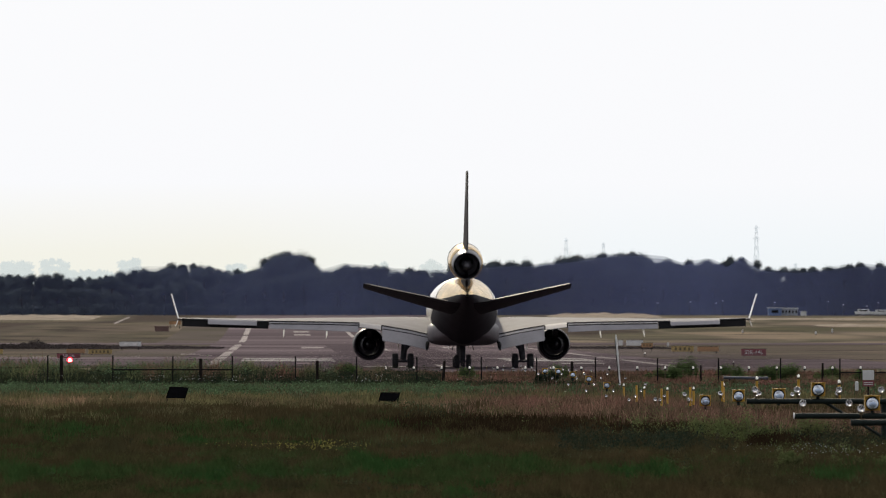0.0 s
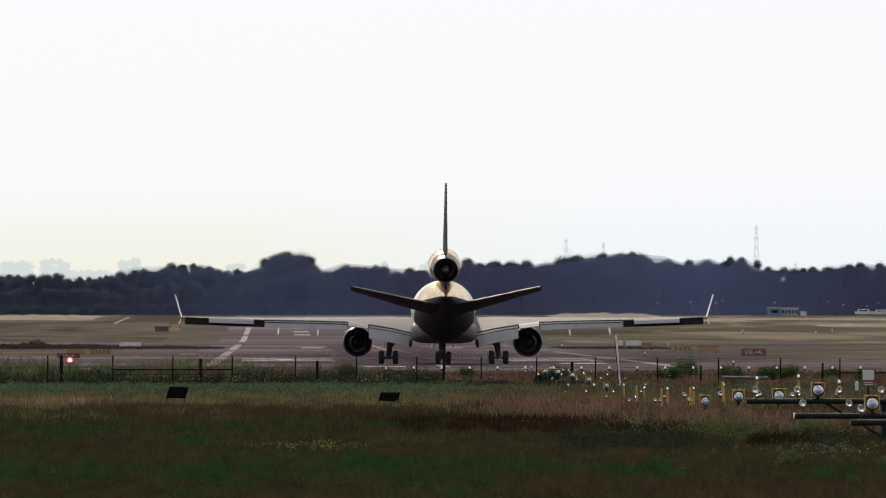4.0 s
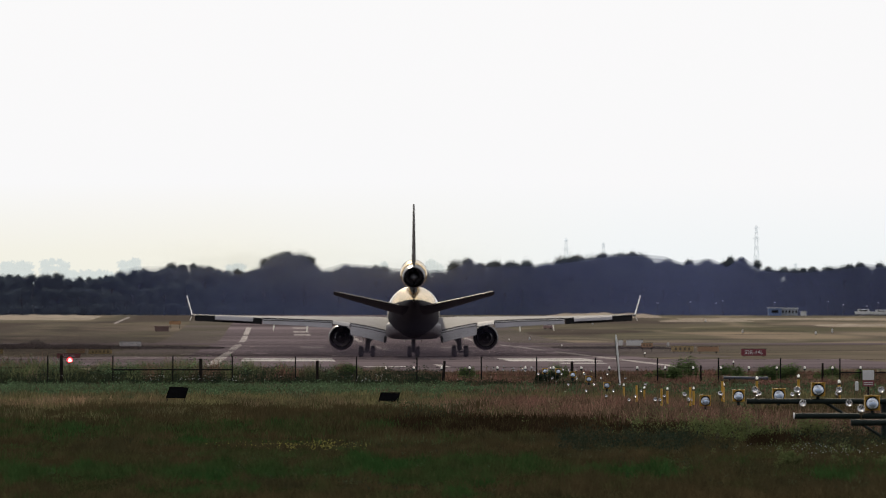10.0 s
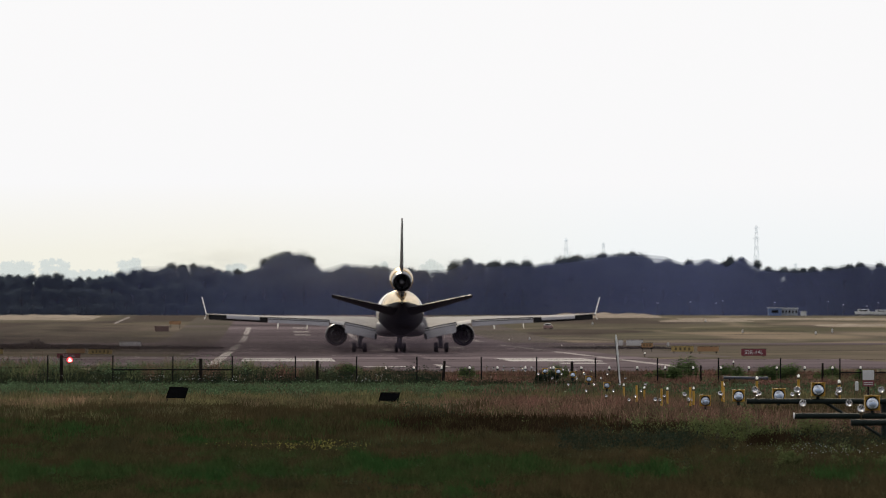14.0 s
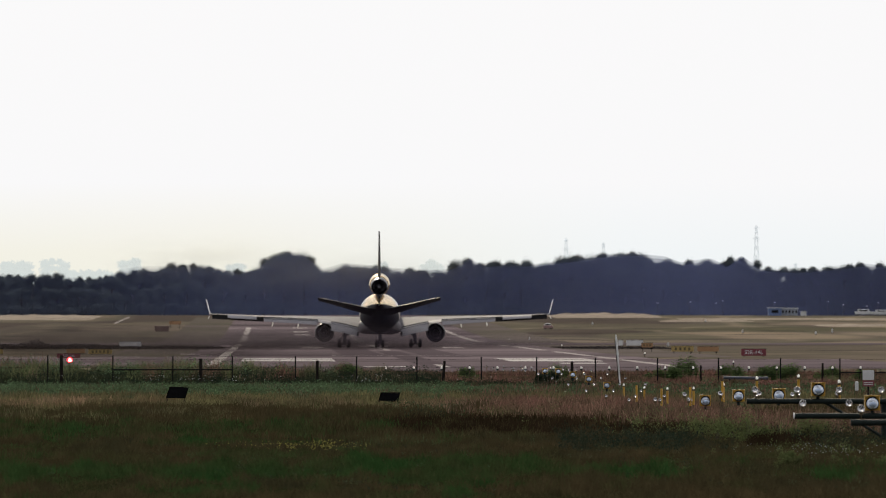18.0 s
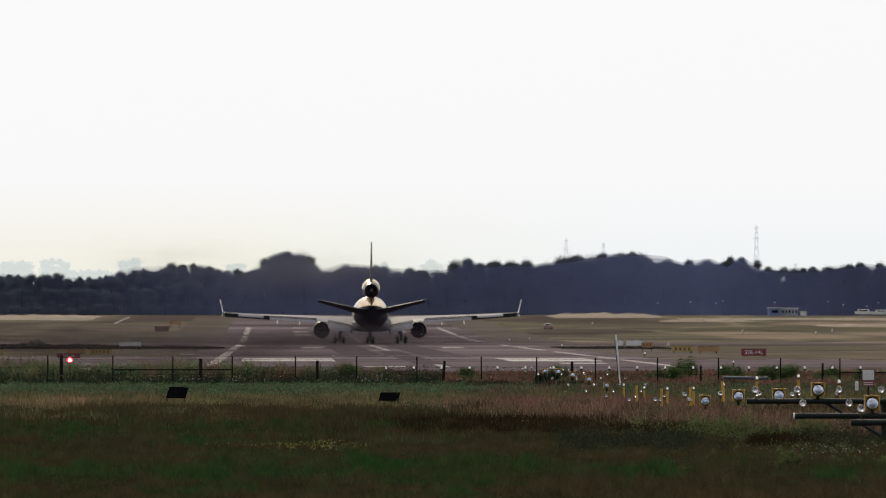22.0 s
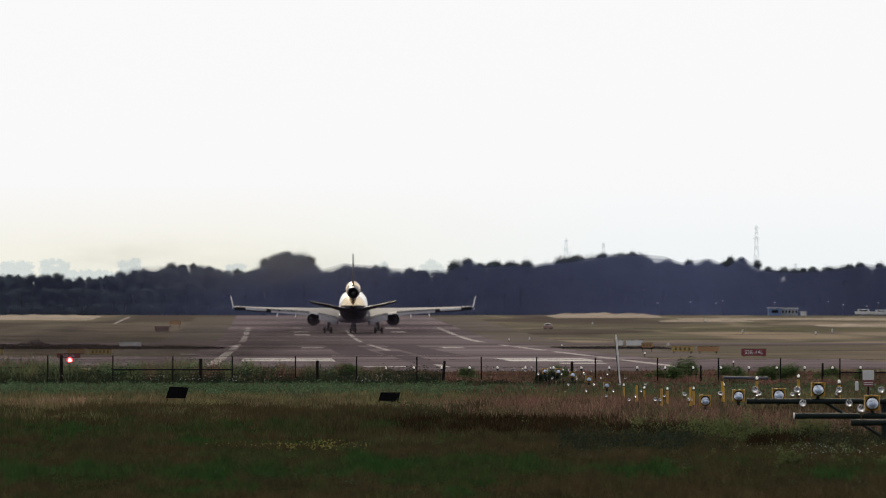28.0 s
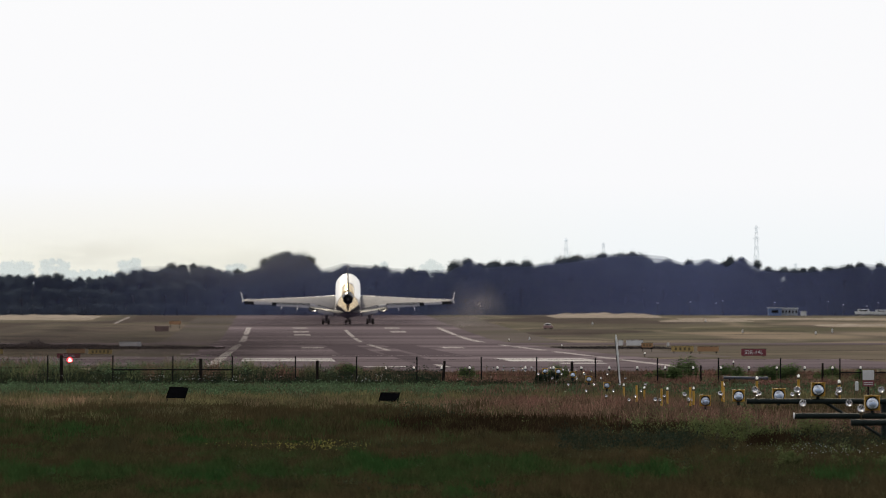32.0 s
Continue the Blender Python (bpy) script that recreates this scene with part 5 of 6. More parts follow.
def fence_parts():
    g = float(land(FENCE_Y))
    steel = [-19.2, -15.1, -10.78, -6.80, -2.85, 1.35, 5.41, 9.42, 13.70, 17.38, 21.29, 25.42, 29.47, 33.60, 37.55, 41.6]
    for x in steel:
        bm = bmesh.new()
        top = 1.95 - .0042 * (x + 15)
        box(bm, x - 15, 0, top / 2 - .02, .09, .09, top + .04, .012)
        box(bm, x - 15, 0, top, .11, .11, .05, .01)
        part("post", bm, M["fence_steel"], fence)
    for x, top, lean, r in ((-14.2, 1.98, 0, .12), (-4.95, 1.75, 0, .13), (2.8, 1.62, .01, .11), (11.2, 1.6, .12, .1), (19.75, 1.55, -.06, .1), (28.3, 1.3, 0, .07), (36.4, 1.45, .03, .08)):
        bm = bmesh.new()
        rod(bm, (x - 15 - lean * .5, .15, -.1), (x - 15 + lean * .5, .15, top), r, r * .9, 9)
        part("wooden_post", bm, M["old_wood"], fence, "weathered wooden post")
    for x0, x1, z in ((-10.78, -2.85, 1.02), (37.55, 45, .82)):
        bm = bmesh.new()
        rod(bm, (x0 - 15, -.06, z), (x1 - 15, -.06, z), .05, n=8)
        part("rail", bm, M["fence_steel"], fence)
    for z in (1.72, 1.2, .7):
        bm = bmesh.new()
        for a, b in zip(steel, steel[1:]):
            m = (a + b) / 2 - 15
            rod(bm, (a - 15, 0, z), (m, 0, z - .03), .008, n=4)
            rod(bm, (m, 0, z - .03), (b - 15, 0, z), .008, n=4)
        part("wire", bm, M["fence_steel"], fence)


fence_parts()


# ---- approach lights ----
def bulb(parent, x, z, r=.096, stem=.38):
    """A stemmed glass lamp."""
    bm = bmesh.new()
    rod(bm, (x, 0, z - stem), (x, 0, z - r), .012, n=6)
    rod(bm, (x, 0, z - r - .06), (x, 0, z - r + .02), .05, .06, 10)
    lamp = part("lamp_stem", bm, M["stem_olive"], parent)
    bm = bmesh.new()
    lathe_z(bm, [(z - r, .03), (z - r * .8, r * .6), (z - r * .3, r * .95), (z + r * .2, r), (z + r * .7, r * .75), (z + r, .02)], x, 0, 14)
    part("lamp_glass", bm, M["bulb_glass"], lamp, "round clear glass lamp", True)
    bm = bmesh.new()
    bmesh.ops.create_uvsphere(bm, u_segments=8, v_segments=6, radius=r * .2, matrix=Matrix.Translation((x, 0, z)))
    part("reflector", bm, M["reflector"], lamp)


def flasher(parent, x, z, s=.45):
    """A yellow box with a round lens towards the approach."""
    bm = bmesh.new()
    box(bm, x, .08, z, s, .3, s * .95, .025)
    b = part("flasher_box", bm, M["yellow_paint"], parent, "yellow flash lamp housing")
    bm = bmesh.new()
    box(bm, x, .04, z + s * .49, s * 1.05, .36, .03, .008)
    part("hood", bm, M["yellow_paint"], b)
    bm = bmesh.new()
    loft(bm, [ring(x, y, z, r, r, 28) for y, r in ((-.06, s * .45), (-.12, s * .45), (-.12, s * .395), (-.085, s * .38))], False)
    part("lens_ring", bm, M["dark_gap"], b)
    bm = bmesh.new()
    loft(bm, [ring(x, y, z, r, r, 28) for y, r in ((-.086, s * .392), (-.094, s * .31), (-.1005, s * .17), (-.103, .01))], False)
    for vt in bm.verts:
        vt.co.y += (vt.co.z - z) * .14 - .02
    part("lens", bm, M["reflector"], b, "round silver reflector lens", True)
    # added blue blob on the lens in place of its bluish reflection
    bm = bmesh.new()
    bmesh.ops.create_uvsphere(bm, u_segments=12, v_segments=8, radius=s * .2, matrix=Matrix.Translation((x + s * .03, -.135, z - s * .08)) @ Matrix.Diagonal((1.35, .25, .85, 1)))
    part("lamp_tube", bm, M["lens_blue"], b, "pale blue blob standing in for the lens reflection", True)
    bm = bmesh.new()
    rod(bm, (x, .08, z - s * .5 - .12), (x, .08, z - s * .46), .05, n=8)
    part("foot", bm, M["bar_green"], b)


def light_bar(y, bar_z, brace, with_flash, post):
    ob = empty("approach_light_bar", pose(16.0, y, float(land(y))), "approach light bar with glass lamps" + (" and yellow flasher" if with_flash else ""), "approach light", "approach light bars")
    z = bar_z - float(land(y))
    if y < 330:
        bm = bmesh.new()
        rod(bm, (-2.08, 0, z), (2.08, 0, z), .078, n=14)
        part("crossbar", bm, M["bar_green"], ob, "dark green tubular crossbar")
        for s in (-1, 1):
            bm = bmesh.new()
            rod(bm, (s * 2.08, 0, z), (s * 2.11, 0, z), .082, n=14)
            part("end_cap", bm, M["pole_white"] if s < 0 and y == 291 else M["bar_green"], ob)
        bm = bmesh.new()
        rod(bm, (1.95, .1, -.2), (1.95, .1, z - .05), .09, n=10)
        part("mast", bm, M["bar_green"], ob)
        if brace:
            bm = bmesh.new()
            rod(bm, (.2, .05, z - .03), (1.9, .08, z - 1.05), .045, n=8)
            part("brace", bm, M["bar_green"], ob)
    for x in (-1.86, -.62, .62, 1.86):
        bulb(ob, x, z + (.34 if y < 330 else .40), .096 if y < 330 else .074 if y < 430 else .062, stem=.38 if y < 330 else z + .45)
    if with_flash:
        flasher(ob, 0, z + .34, .41 if y < 410 else .33)
    if post:
        bm = bmesh.new()
        rod(bm, (-.55, .3, z + .15), (-.55, .3, z + .85), .045, n=8)
        y_post = part("yellow_post", bm, M["yellow_paint"], ob, "yellow marker post")
        bm = bmesh.new()
        rod(bm, (-.55, .3, -.1), (-.55, .3, z + .15), .02, n=6)
        part("post_foot", bm, M["stem_olive"], y_post)


BARS = [(262, 1.93), (291, 1.83), (320, 2.0), (345, 1.66), (375, 1.42), (404, 1.03), (434, .78), (464, .72), (494, .75), (524, .85), (554, .98), (584, 1.05), (614, 1.08), (644, .95), (674, .85), (704, .8), (790, .55)]
for y, z in BARS:
    light_bar(y, z, 262 < y < 330, y < 410 or 520 < y < 660, 370 < y < 480)


def marker_light(x, y, z):
    g = float(land(y))
    ob = empty("marker_light", pose(x, y, g), "yellow post with a small white lamp", "marker light", "yellow marker lights")
    bm = bmesh.new()
    rod(bm, (0, 0, z - g - .75), (0, 0, z - g - .12), .05, n=8)
    part("post", bm, M["yellow_paint"], ob)
    bm = bmesh.new()
    rod(bm, (0, 0, -.1), (0, 0, z - g - .75), .02, n=6)
    part("post_foot", bm, M["stem_olive"], ob)
    bm = bmesh.new()
    lathe_z(bm, [(z - g - .16, .06), (z - g - .13, .072), (z - g - .1, .06)], n=10)
    part("lamp_socket", bm, M["stem_olive"], ob, smooth=True)
    bm = bmesh.new()
    lathe_z(bm, [(z - g - .1, .040), (z - g - .08, .046), (z - g - .03, .042), (z - g - .005, .025), (z - g + .005, .008)], n=10)
    part("lamp", bm, M["lamp_lit"], ob, "small lit white lamp", True)


for x, y, z in ((17.92, 345, 2.49), (17.3, 359, 2.59), (17.3, 390, 2.35), (17.3, 419, 1.95), (17.3, 449, 1.61), (17.3, 479, 1.4), (17.3, 509, 1.25), (17.3, 539, 1.2)):
    marker_light(x, y, z)


def white_canister():
    """A short white canister on a thin stem."""
    g = float(land(346))
    ob = empty("marker_canister", pose(18.53, 346, g), "short white canister on a thin stem", "marker")
    z = 2.3 - g
    bm = bmesh.new()
    lathe_z(bm, [(z - .16, .04), (z - .15, .058), (z + .10, .058), (z + .12, .045), (z + .13, .02)], n=14)
    part("canister", bm, M["sign_white"], ob)
    bm = bmesh.new()
    rod(bm, (0, 0, -.1), (0, 0, z - .16), .022, n=6)
    part("stem", bm, M["stem_olive"], ob)


white_canister()


def blue_pipe():
    ob = empty("pipe", pose(31.5, 727, float(land(727))), "low blue-grey pipe lying behind the fence", "pipe")
    bm = bmesh.new()
    rod(bm, (-1.5, 0, .46), (1.5, 0, .42), .1, n=10)
    part("tube", bm, M["pipe_blue"], ob)
    for s in (-1, 1):
        bm = bmesh.new()
        box(bm, s * 1.1, 0, .14, .1, .14, .46, .01)
        part("support", bm, M["fence_steel"], ob)


blue_pipe()


def runway_light(x, y, rise, label, group):
    """A small clear lamp on a stem of the given height."""
    ob = empty("runway_light", pose(x, y, float(land(y))), label, "runway light", group)
    bm = bmesh.new()
    rod(bm, (0, 0, -.05), (0, 0, rise - .1), .028 if rise > .6 else .05, n=8)
    part("stem", bm, M["stem_olive"], ob)
    bm = bmesh.new()
    lathe_z(bm, [(rise - .14, .03), (rise - .10, .085), (rise - .04, .09), (rise - .01, .065)], n=12)
    part("lamp_base", bm, M["bar_green"], ob, smooth=True)
    bm = bmesh.new()
    lathe_z(bm, [(rise - .02, .055), (rise + .04, .078), (rise + .11, .06), (rise + .15, .02)], n=10)
    part("lamp", bm, M["lamp_lit"], ob, "small lit white lamp", True)
    return ob


first = runway_light(7.53, 740, 1.02, "small clear lamp on a thin stem before the runway", "lamp row before the runway")
for i in range(1, 18):
    copy_thing(first, pose(7.53 + 1.904 * i, 740, float(land(740))))
edge = runway_light(42.2, 1000, .4, "small clear lamp at the runway edge", "runway edge lights")
for y in range(1240, 2300, 360):
    copy_thing(edge, pose(42.2, y, float(land(y))))

# ---- boards, poles and signs ----
def board(x, y, w, h, low, skew):
    ob = empty("equipment_board", pose(x, y, float(land(y))), "black tilted board on short legs in the grass", "board", "black boards in the verge")
    bm = bmesh.new()
    loft(bm, [[(-w / 2 + q, d, z), (w / 2 + q, d, z - .03), (w / 2 + q, d + .07, z - .03), (-w / 2 + q, d + .07, z)] for q, d, z in ((-skew, -.05, low), (0, .02, low + h * .5), (skew, .1, low + h))])
    p = part("panel", bm, M["black_panel"], ob)
    bm = bmesh.new()
    box(bm, skew, .18, low + h + .0, w * 1.02, .2, .03, .008)
    part("ledge", bm, M["fence_steel"], p)
    for s in (-1, 1):
        bm = bmesh.new()
        box(bm, s * (w / 2 - .05) - skew, .03, low / 2 - .1, .05, .05, low + .3, .008)
        part("leg", bm, M["fence_steel"], ob)


board(-4.68, 520, 0.93, .52, .36, .08)
board(5.46, 520, 0.94, .41, .20, .06)


def white_pole():
    y = 662.0
    ob = empty("leaning_pole", pose(21.05, y, float(land(y)), 0, -4.8, 0), "leaning white metal pole in the grass", "pole")
    bm = bmesh.new()
    rod(bm, (0, 0, -.1), (0, 0, 2.5), .05, n=10)
    part("lower_tube", bm, M["pole_white"], ob)
    bm = bmesh.new()
    rod(bm, (0, 0, 2.1), (0, 0, 3.15), .075, .065, 10)
    rod(bm, (0, 0, 3.15), (0, 0, 3.4), .05, .02, 8)
    part("upper_sleeve", bm, M["pole_white"], ob)
    # added dark rod that draws the pole's shaded side
    bm = bmesh.new()
    rod(bm, (-.075, -.02, .3), (-.09, -.02, 3.1), .016, n=6)
    part("cable", bm, M["dark_gap"], ob, "thin dark rod standing in for the pole's shaded side")


white_pole()


def words(parent, text, x, y, z, size, material):
    cu = bpy.data.curves.new("lettering", "FONT")
    cu.body, cu.size, cu.align_x, cu.align_y, cu.extrude = text, size, "CENTER", "CENTER", .01
    tmp = bpy.data.objects.new("lettering", cu)
    scene.collection.objects.link(tmp)
    me = bpy.data.meshes.new_from_object(tmp.evaluated_get(bpy.context.evaluated_depsgraph_get()))
    bpy.data.objects.remove(tmp)
    me.materials.clear()
    me.materials.append(material)
    o = new("lettering", me)
    o.parent = parent
    o.matrix_basis = pose(x, y, z, 90, 0, 0)


def sign(x, y, w, h, low, material, label, text="", bars=0, ink=None):
    ob = empty("airfield_sign", pose(x, y, float(land(y))), label, "sign", "airfield signs")
    bm = bmesh.new()
    box(bm, 0, 0, low + h / 2, w, .25, h, .03)
    p = part("panel", bm, material, ob)
    bm = bmesh.new()
    box(bm, 0, .02, low + h + .02, w + .05, .3, .04, .01)
    part("rim", bm, M["fence_steel"], p)
    for s in (-1, 1):
        bm = bmesh.new()
        rod(bm, (s * w * .38, 0, -.1), (s * w * .38, 0, low), .05, n=8)
        part("leg", bm, M["fence_steel"], ob)
    if text:
        words(p, text, 0, -.135, low + h * .5, h * .8, ink)
    for i in range(bars):
        bm = bmesh.new()
        box(bm, (i - (bars - 1) / 2) * w * .8 / bars, -.13, low + h / 2, w * .38 / bars, .012, h * .55)
        part("sign_bar", bm, ink, p)


WHITE_INK, BLACK_INK = M["sign_white"], M["sign_ink"]
sign(55.6, 1262, 2.9, .78, .1, M["sign_red"], "dark red runway sign with white lettering", "32R-14L", 0, WHITE_INK)
sign(-22.8, 1200, 2.6, .5, .06, M["sign_red"], "dark red runway sign with white lettering", "32R-14L", 0, WHITE_INK)
sign(51.0, 1360, 2.8, .65, .3, M["sign_yellow"], "yellow taxiway sign with dark marks", "", 4, BLACK_INK)
sign(54.2, 1360, 2.7, .6, .3, M["sign_orange"], "plain orange taxiway sign on legs")
sign(49.3, 1440, 1.5, .55, .6, M["sign_orange"], "orange taxiway sign with dark marks", "", 3, BLACK_INK)
sign(51.3, 1550, 2.4, .75, .55, M["sign_white"], "white back of a taxiway sign")
sign(49.3, 1550, .65, .75, .55, M["sign_white"], "white back of a taxiway sign")
sign(-20.0, 1500, 3.0, .6, .6, M["sign_white"], "white back of a taxiway sign", "", 2, M["pole_white"])
sign(-24.4, 1330, 2.3, .5, .2, M["sign_orange"], "plain orange taxiway sign on legs")
sign(-21.4, 1330, 2.9, .55, .1, M["sign_yellow"], "yellow taxiway sign with dark marks", "", 5, BLACK_INK)
sign(-33.8, 1330, 1.0, .6, .1, M["sign_yellow"], "plain pale yellow sign at the taxiway")


sign(-22.3, 2420, 2.6, .7, 1.1, M["sign_orange"], "plain orange taxiway sign on legs")


def red_lamp():
    y = 1000.0
    ob = empty("red_lamp", pose(-18.9, y, float(land(y))), "glowing red stop lamp on a short post", "lamp")
    bm = bmesh.new()
    rod(bm, (0, 0, -.1), (0, 0, .38), .06, n=8)
    part("post", bm, M["fence_steel"], ob)
    bm = bmesh.new()
    rod(bm, (0, .15, .62), (0, -.05, .62), .26, .28, 16)
    h = part("housing", bm, M["fence_steel"], ob)
    bm = bmesh.new()
    bmesh.ops.create_uvsphere(bm, u_segments=16, v_segments=10, radius=.27, matrix=Matrix.Translation((0, -.06, .62)) @ Matrix.Diagonal((1, .4, 1, 1)))
    part("red_lens", bm, M["red_glow"], h, "bright red glowing lens", True)
    bm = bmesh.new()
    bmesh.ops.create_uvsphere(bm, u_segments=12, v_segments=8, radius=.2, matrix=Matrix.Translation((0, -.12, .62)) @ Matrix.Diagonal((1, .5, .8, 1)))
    part("lamp_core", bm, M["red_core"], h, "glowing lamp core", True)


red_lamp()


def notice():
    y = 400.0
    ob = empty("notice_board", pose(21.85, y, float(land(y))), "small white and dark red notice board", "sign")
    z = 1.75
    bm = bmesh.new()
    box(bm, 0, 0, z + .14, .42, .03, .36, .008)
    part("panel", bm, M["sign_white"], ob)
    bm = bmesh.new()
    box(bm, 0, 0, z - .17, .42, .03, .22, .008)
    part("lower_panel", bm, M["sign_red"], ob, "dark red lower panel")
    for k in range(2):
        bm = bmesh.new()
        box(bm, 0, -.02, z - .14 - .07 * k, .34, .01, .025)
        part("sign_bar", bm, M["sign_white"], ob)
    bm = bmesh.new()
    rod(bm, (0, .04, -1), (0, .04, z + .2), .03, n=8)
    part("post", bm, M["fence_steel"], ob)


notice()


def hut(x, y, w, h, wall, label, roof=None, nwin=3):
    ob = empty("service_building", pose(x, y, float(land(y))), label, "building")
    bm = bmesh.new()
    box(bm, 0, 0, h / 2, w, 4, h, .05)
    b = part("wall", bm, wall, ob)
    bm = bmesh.new()
    box(bm, 0, 0, h + .1, w + .4, 4.4, .2, .04)
    part("roof", bm, roof or M["sign_white"], ob)
    for i in range(nwin):
        bm = bmesh.new()
        box(bm, (i - (nwin - 1) / 2) * w / nwin, -2.02, h * .55, w / nwin * .5, .06, h * .4)
        part("window", bm, M["dark_gap"], b)
    return ob


hut(137.3, 2985, 3.6, 2.0, M["blue_paint"], "small blue service cabin at the wood's edge", nwin=1)
hut(141.4, 2987, 4.6, 1.9, M["hut_grey"], "low white service cabin with windows", nwin=5)
hut(145.0, 2980, 1.4, 1.0, M["sign_white"], "small white cabinet at the wood's edge", nwin=0)


def vehicle(x, y, w, h, body, label, rz=0, top=None):
    ob = empty("van", pose(x, y, float(land(y)), 0, 0, rz), label, "vehicle", "vehicles parked far off")
    bm = bmesh.new()
    box(bm, 0, 0, h * .42, w, 1.8, h * .5, .12)
    b = part("body", bm, body, ob)
    bm = bmesh.new()
    box(bm, -w * .03, 0, h * .8, w * .62, 1.6, h * .42, .15)
    part("cabin", bm, top or body, ob)
    bm = bmesh.new()
    box(bm, -w * .03, -.81, h * .82, w * .5, .03, h * .2)
    part("window", bm, M["dark_gap"], b)
    for s in (-1, 1):
        for q in (-.75, .75):
            bm = bmesh.new()
            rod(bm, (s * w * .3, q - .12, .32), (s * w * .3, q + .12, .32), .32, n=14)
            part("wheel", bm, M["rubber"], ob)


vehicle(161.9, 2985, 5.0, 1.7, M["sign_white"], "white van parked before the wood")
vehicle(166.6, 2985, 4.4, 1.5, M["sign_white"], "white car parked before the wood")
vehicle(60.8, 2420, 2.2, 1.3, M["rust_pale"], "pale and red service vehicle on the grass", 0, M["pole_white"])
hut(-24.5, 2350, 3.0, .95, M["hut_red"], "low reddish equipment cabin on the grass", M["hut_red"], 0)


def lamp_mast(x, y, h):
    ob = empty("lamp_mast", pose(x, y, float(land(y))), "thin grey lamp mast before the wood", "lamp post", "lamp masts before the wood")
    bm = bmesh.new()
    rod(bm, (0, 0, -.2), (0, 0, h), .09, .05, 6)
    part("pole", bm, M["gear_steel"], ob)
    bm = bmesh.new()
    box(bm, .1, 0, h, .5, .3, .14, .03)
    part("lamp_head", bm, M["sign_white"], ob)


for x, h in ((105.2, 3.4), (114.1, 3.7), (121.2, 3.4), (123.1, 4.0), (137.4, 3.6), (152.1, 3.8), (156.3, 3.0), (162.8, 2.6), (166, 3.5), (171, 3.2)):
    lamp_mast(x, 2990, h)


def stake(x, y, h):
    ob = empty("marker_stake", pose(x, y, float(land(y))), "short white marker stake in the grass", "marker", "white marker stakes")
    bm = bmesh.new()
    box(bm, 0, 0, h / 2, .28, .12, h, .03)
    part("plate", bm, M["sign_white"], ob)
    bm = bmesh.new()
    box(bm, 0, 0, .05, .4, .3, .1, .02)
    part("base", bm, M["gear_steel"], ob)


for x, y, h in ((61.5, 1700, .6), (99, 2300, .7), (112, 2250, .6), (118, 2300, .9), (62, 2500, .6), (76, 2600, .6), (107, 2700, .8), (136, 2200, .7), (48, 2050, .5), (150, 2150, .7)):
    stake(x, y, h)


# ---- exhaust haze that trails the jet ----
def puff(parent, material, cx, cy, cz, rx, rz):
    """A shallow dome of thin smoke, facing back down the runway."""
    bm = bmesh.new()
    rings = [[(math.cos(2 * math.pi * i / 24) * q, -.35 * (1 - q * q), math.sin(2 * math.pi * i / 24) * q) for i in range(24)] for q in (.02, .2, .4, .6, .8, 1.0)]
    loft(bm, rings, False)
    o = part("puff", bm, material, parent, smooth=True)
    o.matrix_basis = pose(cx, cy, cz) @ Matrix.Diagonal((rx, rx, rz, 1))
    return o


exhaust = empty("exhaust_haze", pose(16.2, 920, 0), "thin brown exhaust haze behind the jet", "smoke")
for cx, cy, cz, rx, rz in ((0, -4, .6, 24, 3.0), (-7, -30, .8, 22, 2.9)):
    puff(exhaust, M["smoke_dark"], cx, cy, cz, rx, rz)
# added bluish puff that lifts the jet's darks as distance haze would
puff(exhaust, M["haze_blue"], 0, 6, 3.2, 22, 4.6)
ground_haze = empty("ground_haze", pose(16, 990, 0), "brown haze whirled up round the jet", "smoke")
for cx, cy, cz, rx, rz in ((-14, 0, .4, 44, 2.8), (20, 8, .4, 36, 2.6)):
    puff(ground_haze, M["smoke_ground"], cx, cy, cz, rx, rz)
drift = empty("drifting_haze", pose(10, 940, 0), "wide brown haze drifting off the runway", "smoke")
for cx, cy, cz, rx, rz in ((-10, 0, 1.9, 28, 3.5), (8, 14, 1.8, 24, 3.2)):
    puff(drift, M["smoke_brown"], cx, cy, cz, rx, rz)
plume = empty("exhaust_plume", pose(22, 2750, -40), "thin cream exhaust plume rising over the wood", "smoke")
puff(plume, M["smoke_cream"], 0, 0, 0, 48, 12.5)
puff(plume, M["smoke_cream"], -38, 14, 3.5, 30, 9)
dust = empty("dust_cloud", pose(30, 900, 3), "thin tan dust cloud thrown up by the jet", "smoke")
puff(dust, M["smoke_dust"], 0, 0, 0, 9, 8)
puff(dust, M["smoke_dust"], -4, 8, -5, 10, 6)

# seconds, distance along the runway, height of the main wheels, nose-up degrees
LINE_T = [0, 3, 7, 10, 12, 14, 17, 18, 19, 20, 22, 25, 27, 29, 31, 32]
LINE_X = [16.7, 16.35, 16.06, 15.83, 16.06, 16.3, 15.62, 15.61, 15.83, 16.08, 16.32, 15.67, 16.0, 16.83, 17.26, 17.47]
# how far the nose points off the runway axis (degrees)
YAW = [-.15, -.4, -.25, -.65, -.65, -.15, -.65, -.75, -.6, -.45, -.1, -.5, -.5, -.5, -.45, -.4]
JET = [(t, round(966.8 + 16.496 * t + 1.1261 * t * t - 0.001226 * t ** 3, 1)) for t in range(0, 33)]
PITCH = {26: 0.3, 27: 0.8, 28: 2.1, 29: 4.1, 30: 5.4, 31: 6.8, 32: 8.8}
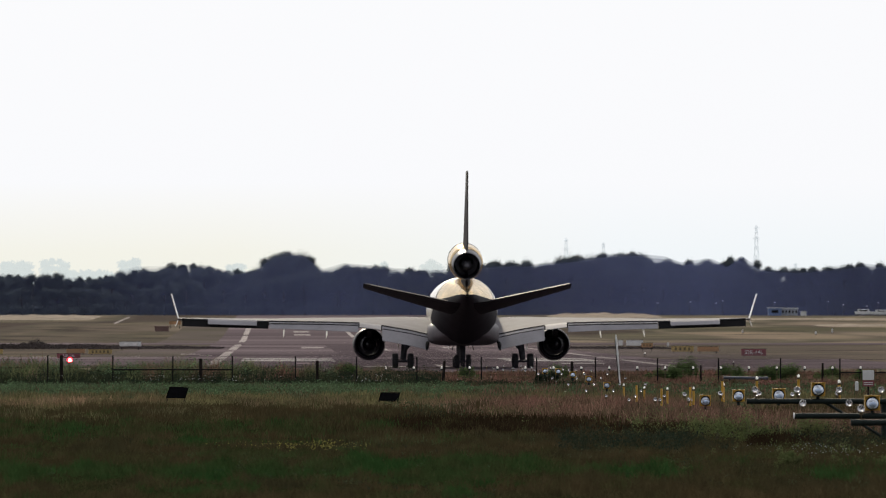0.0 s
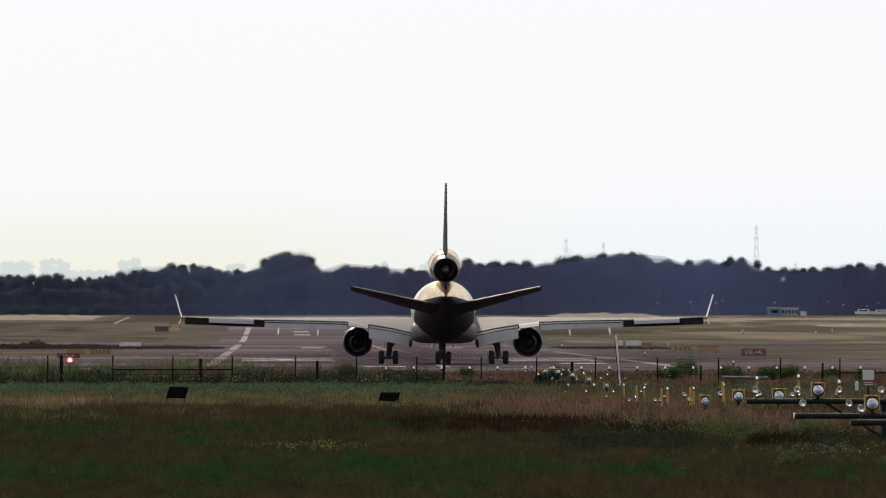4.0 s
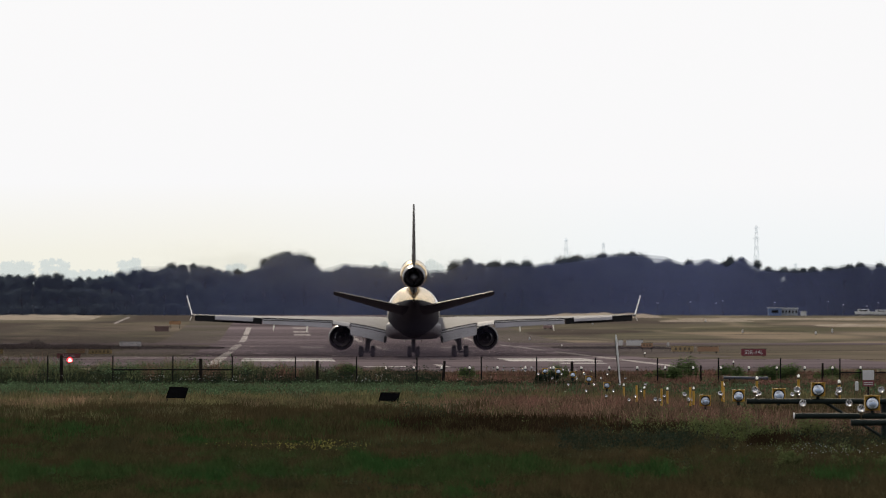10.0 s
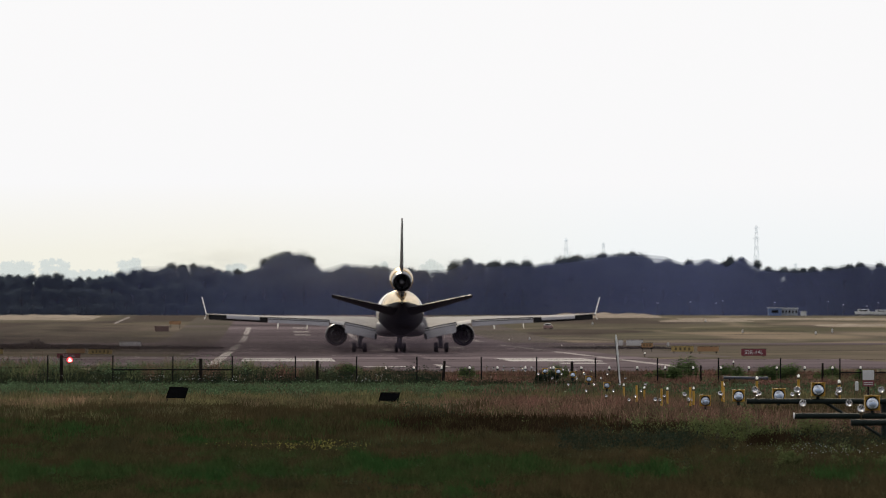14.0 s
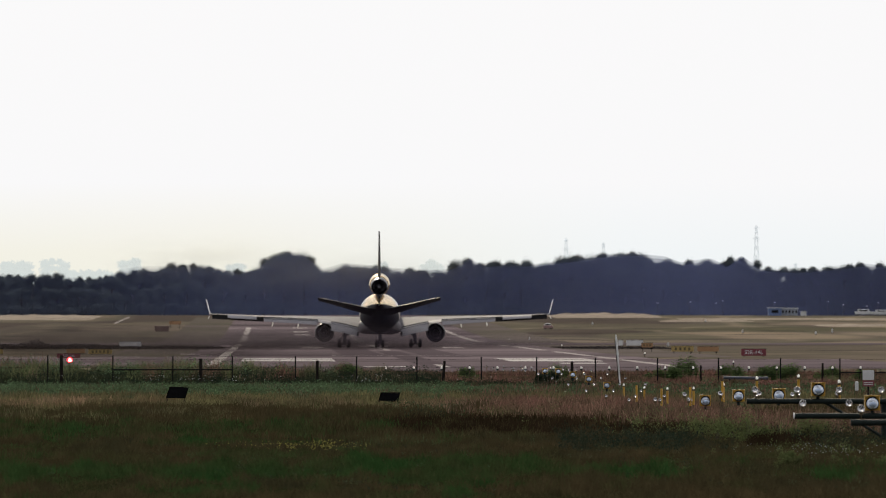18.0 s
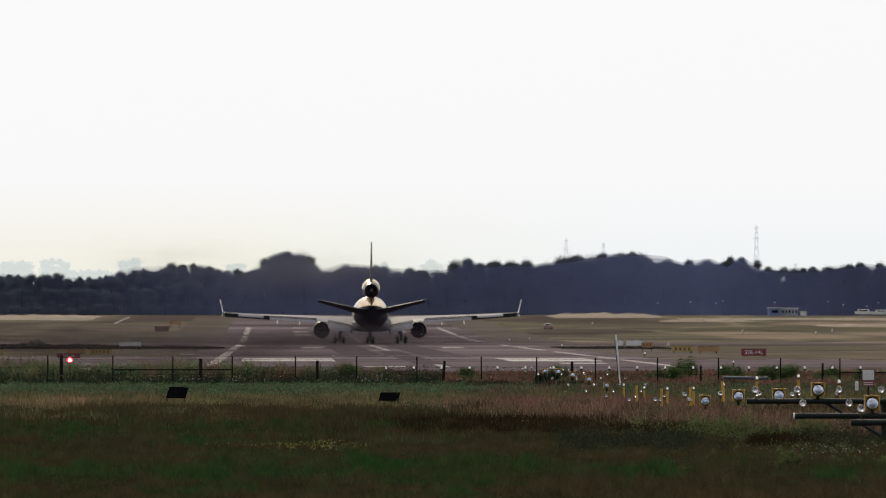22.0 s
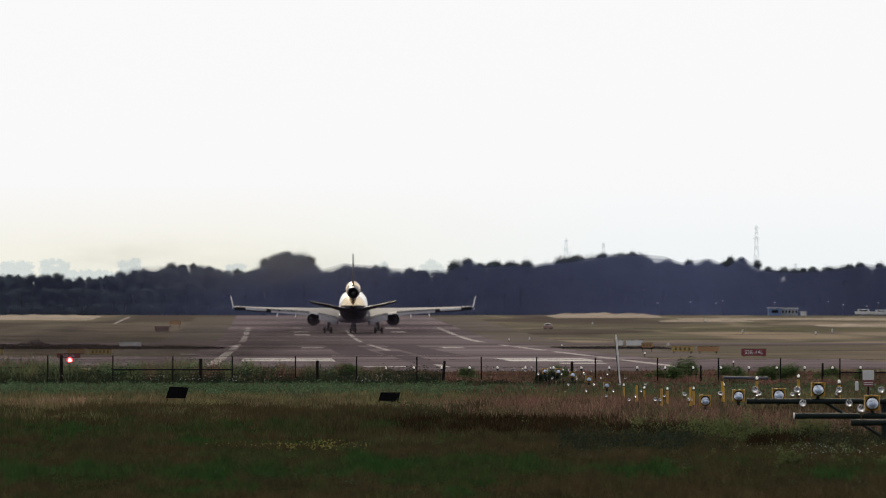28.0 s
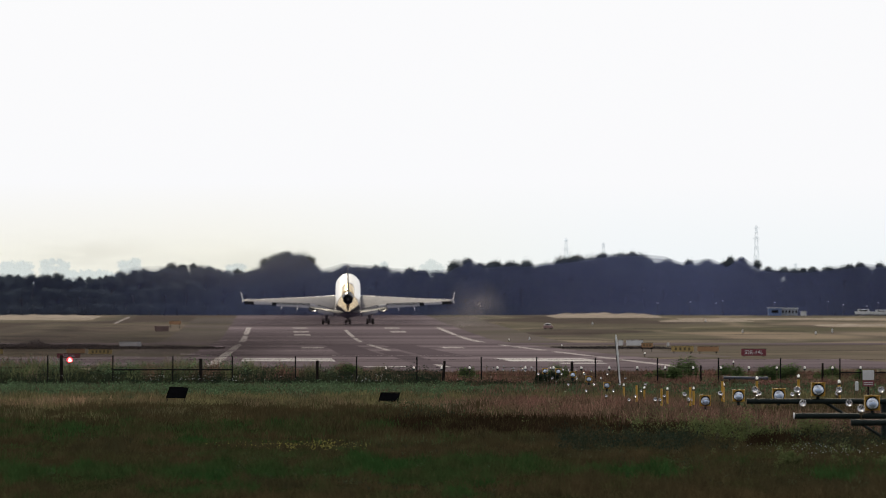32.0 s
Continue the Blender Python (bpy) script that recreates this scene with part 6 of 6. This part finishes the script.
# the body rises on its gear legs, which stretch as the load comes off
LIFT = {27: 0.1, 28: 0.28, 29: 0.5, 30: 0.66, 31: 0.76, 32: 0.72}
JET = [(t, y, float(land(y)) + 0.03 + LIFT.get(t, 0), PITCH.get(t, 0.0)) for t, y in JET]
# how far the wings bend up as they take the load (degrees)
BEND_T, BEND_A = [0, 4, 8, 12, 19, 23, 27, 29, 30, 31, 32], [0, 0.3, 0.75, 1.25, 1.55, 2.4, 2.9, 2.9, 3.1, 3.4, 4.1]


# ---- everything that moves ----
def motions():
    rows = []
    for t, y, z, pitch in JET:
        rows.append((t, pose(float(np.interp(t, LINE_T, LINE_X)), y, z, pitch, 0, float(np.interp(t, LINE_T, YAW)))))
    walk(jet, rows)
    for o in jet.children:
        if o.name.split(".")[0] in ("main_gear", "centre_gear"):
            walk(o, [(t, pose(0, 0, -min(LIFT.get(t, 0), .7))) for t in (0, 26, 27, 28, 29, 30, 31, 32)])
        if o.name.split(".")[0] not in ("wing", "engine"):
            continue
        side = -1 if o.get("side") == "port" else 1
        hinge = Vector((side * 2.6, 0, 3.4))
        bend = []
        for t in range(0, 33, 2):
            a = float(np.interp(t, BEND_T, BEND_A))
            bend.append((t, Matrix.Translation(hinge) @ pose(0, 0, 0, 0, -side * a, 0) @ Matrix.Translation(-hinge)))
        walk(o, bend)
    walk(ground_haze, [(t, pose(float(np.interp(t, LINE_T, LINE_X)) - .35 * t, y + 32, float(land(y + 32)) - max(0.0, .04 * (t - 20)))) for t, y, z, pitch in JET])
    haze = []
    for t, y, z, pitch in JET:
        haze.append((t, pose(float(np.interp(t, LINE_T, LINE_X)), y - 45 - 1.2 * t, float(land(y - 45)) + .3 + float(np.interp(t, [0, 2, 6, 12, 16, 32], [-4.8, -4.6, -2.2, 0, 0, .95])))))
    walk(exhaust, haze)
    # haze drifting in over the field beside the runway
    walk(drift, [(t, pose(x, y, z)) for t, x, y, z in ((0, -70, 942, 0), (6, -46, 944, 0), (10, -28, 946, 0), (16, -14, 948, .2), (24, -11, 950, .2), (32, -13, 952, .1))])
    walk(plume, [(t, pose(x, y, z)) for t, x, y, z in ((0, 33, 2750, -40), (5, 33, 2750, -20), (8, 29, 2750, 12), (14, 22, 2750, 15), (22, 8, 2750, 16), (28, -3, 2750, 16.5), (32, -11, 2750, 17))])
    cloud = []
    for t in range(0, 33, 1):
        y = JET[t][1] - 60 - 1.5 * t
        h = float(np.interp(t, [0, 29, 30, 31, 32], [-16, -16, -11, -3, 4.5]))
        cloud.append((t, pose(24 + 22 * max(0.0, (t - 26) / 6), y, float(land(y)) + h)))
    walk(dust, cloud)


motions()
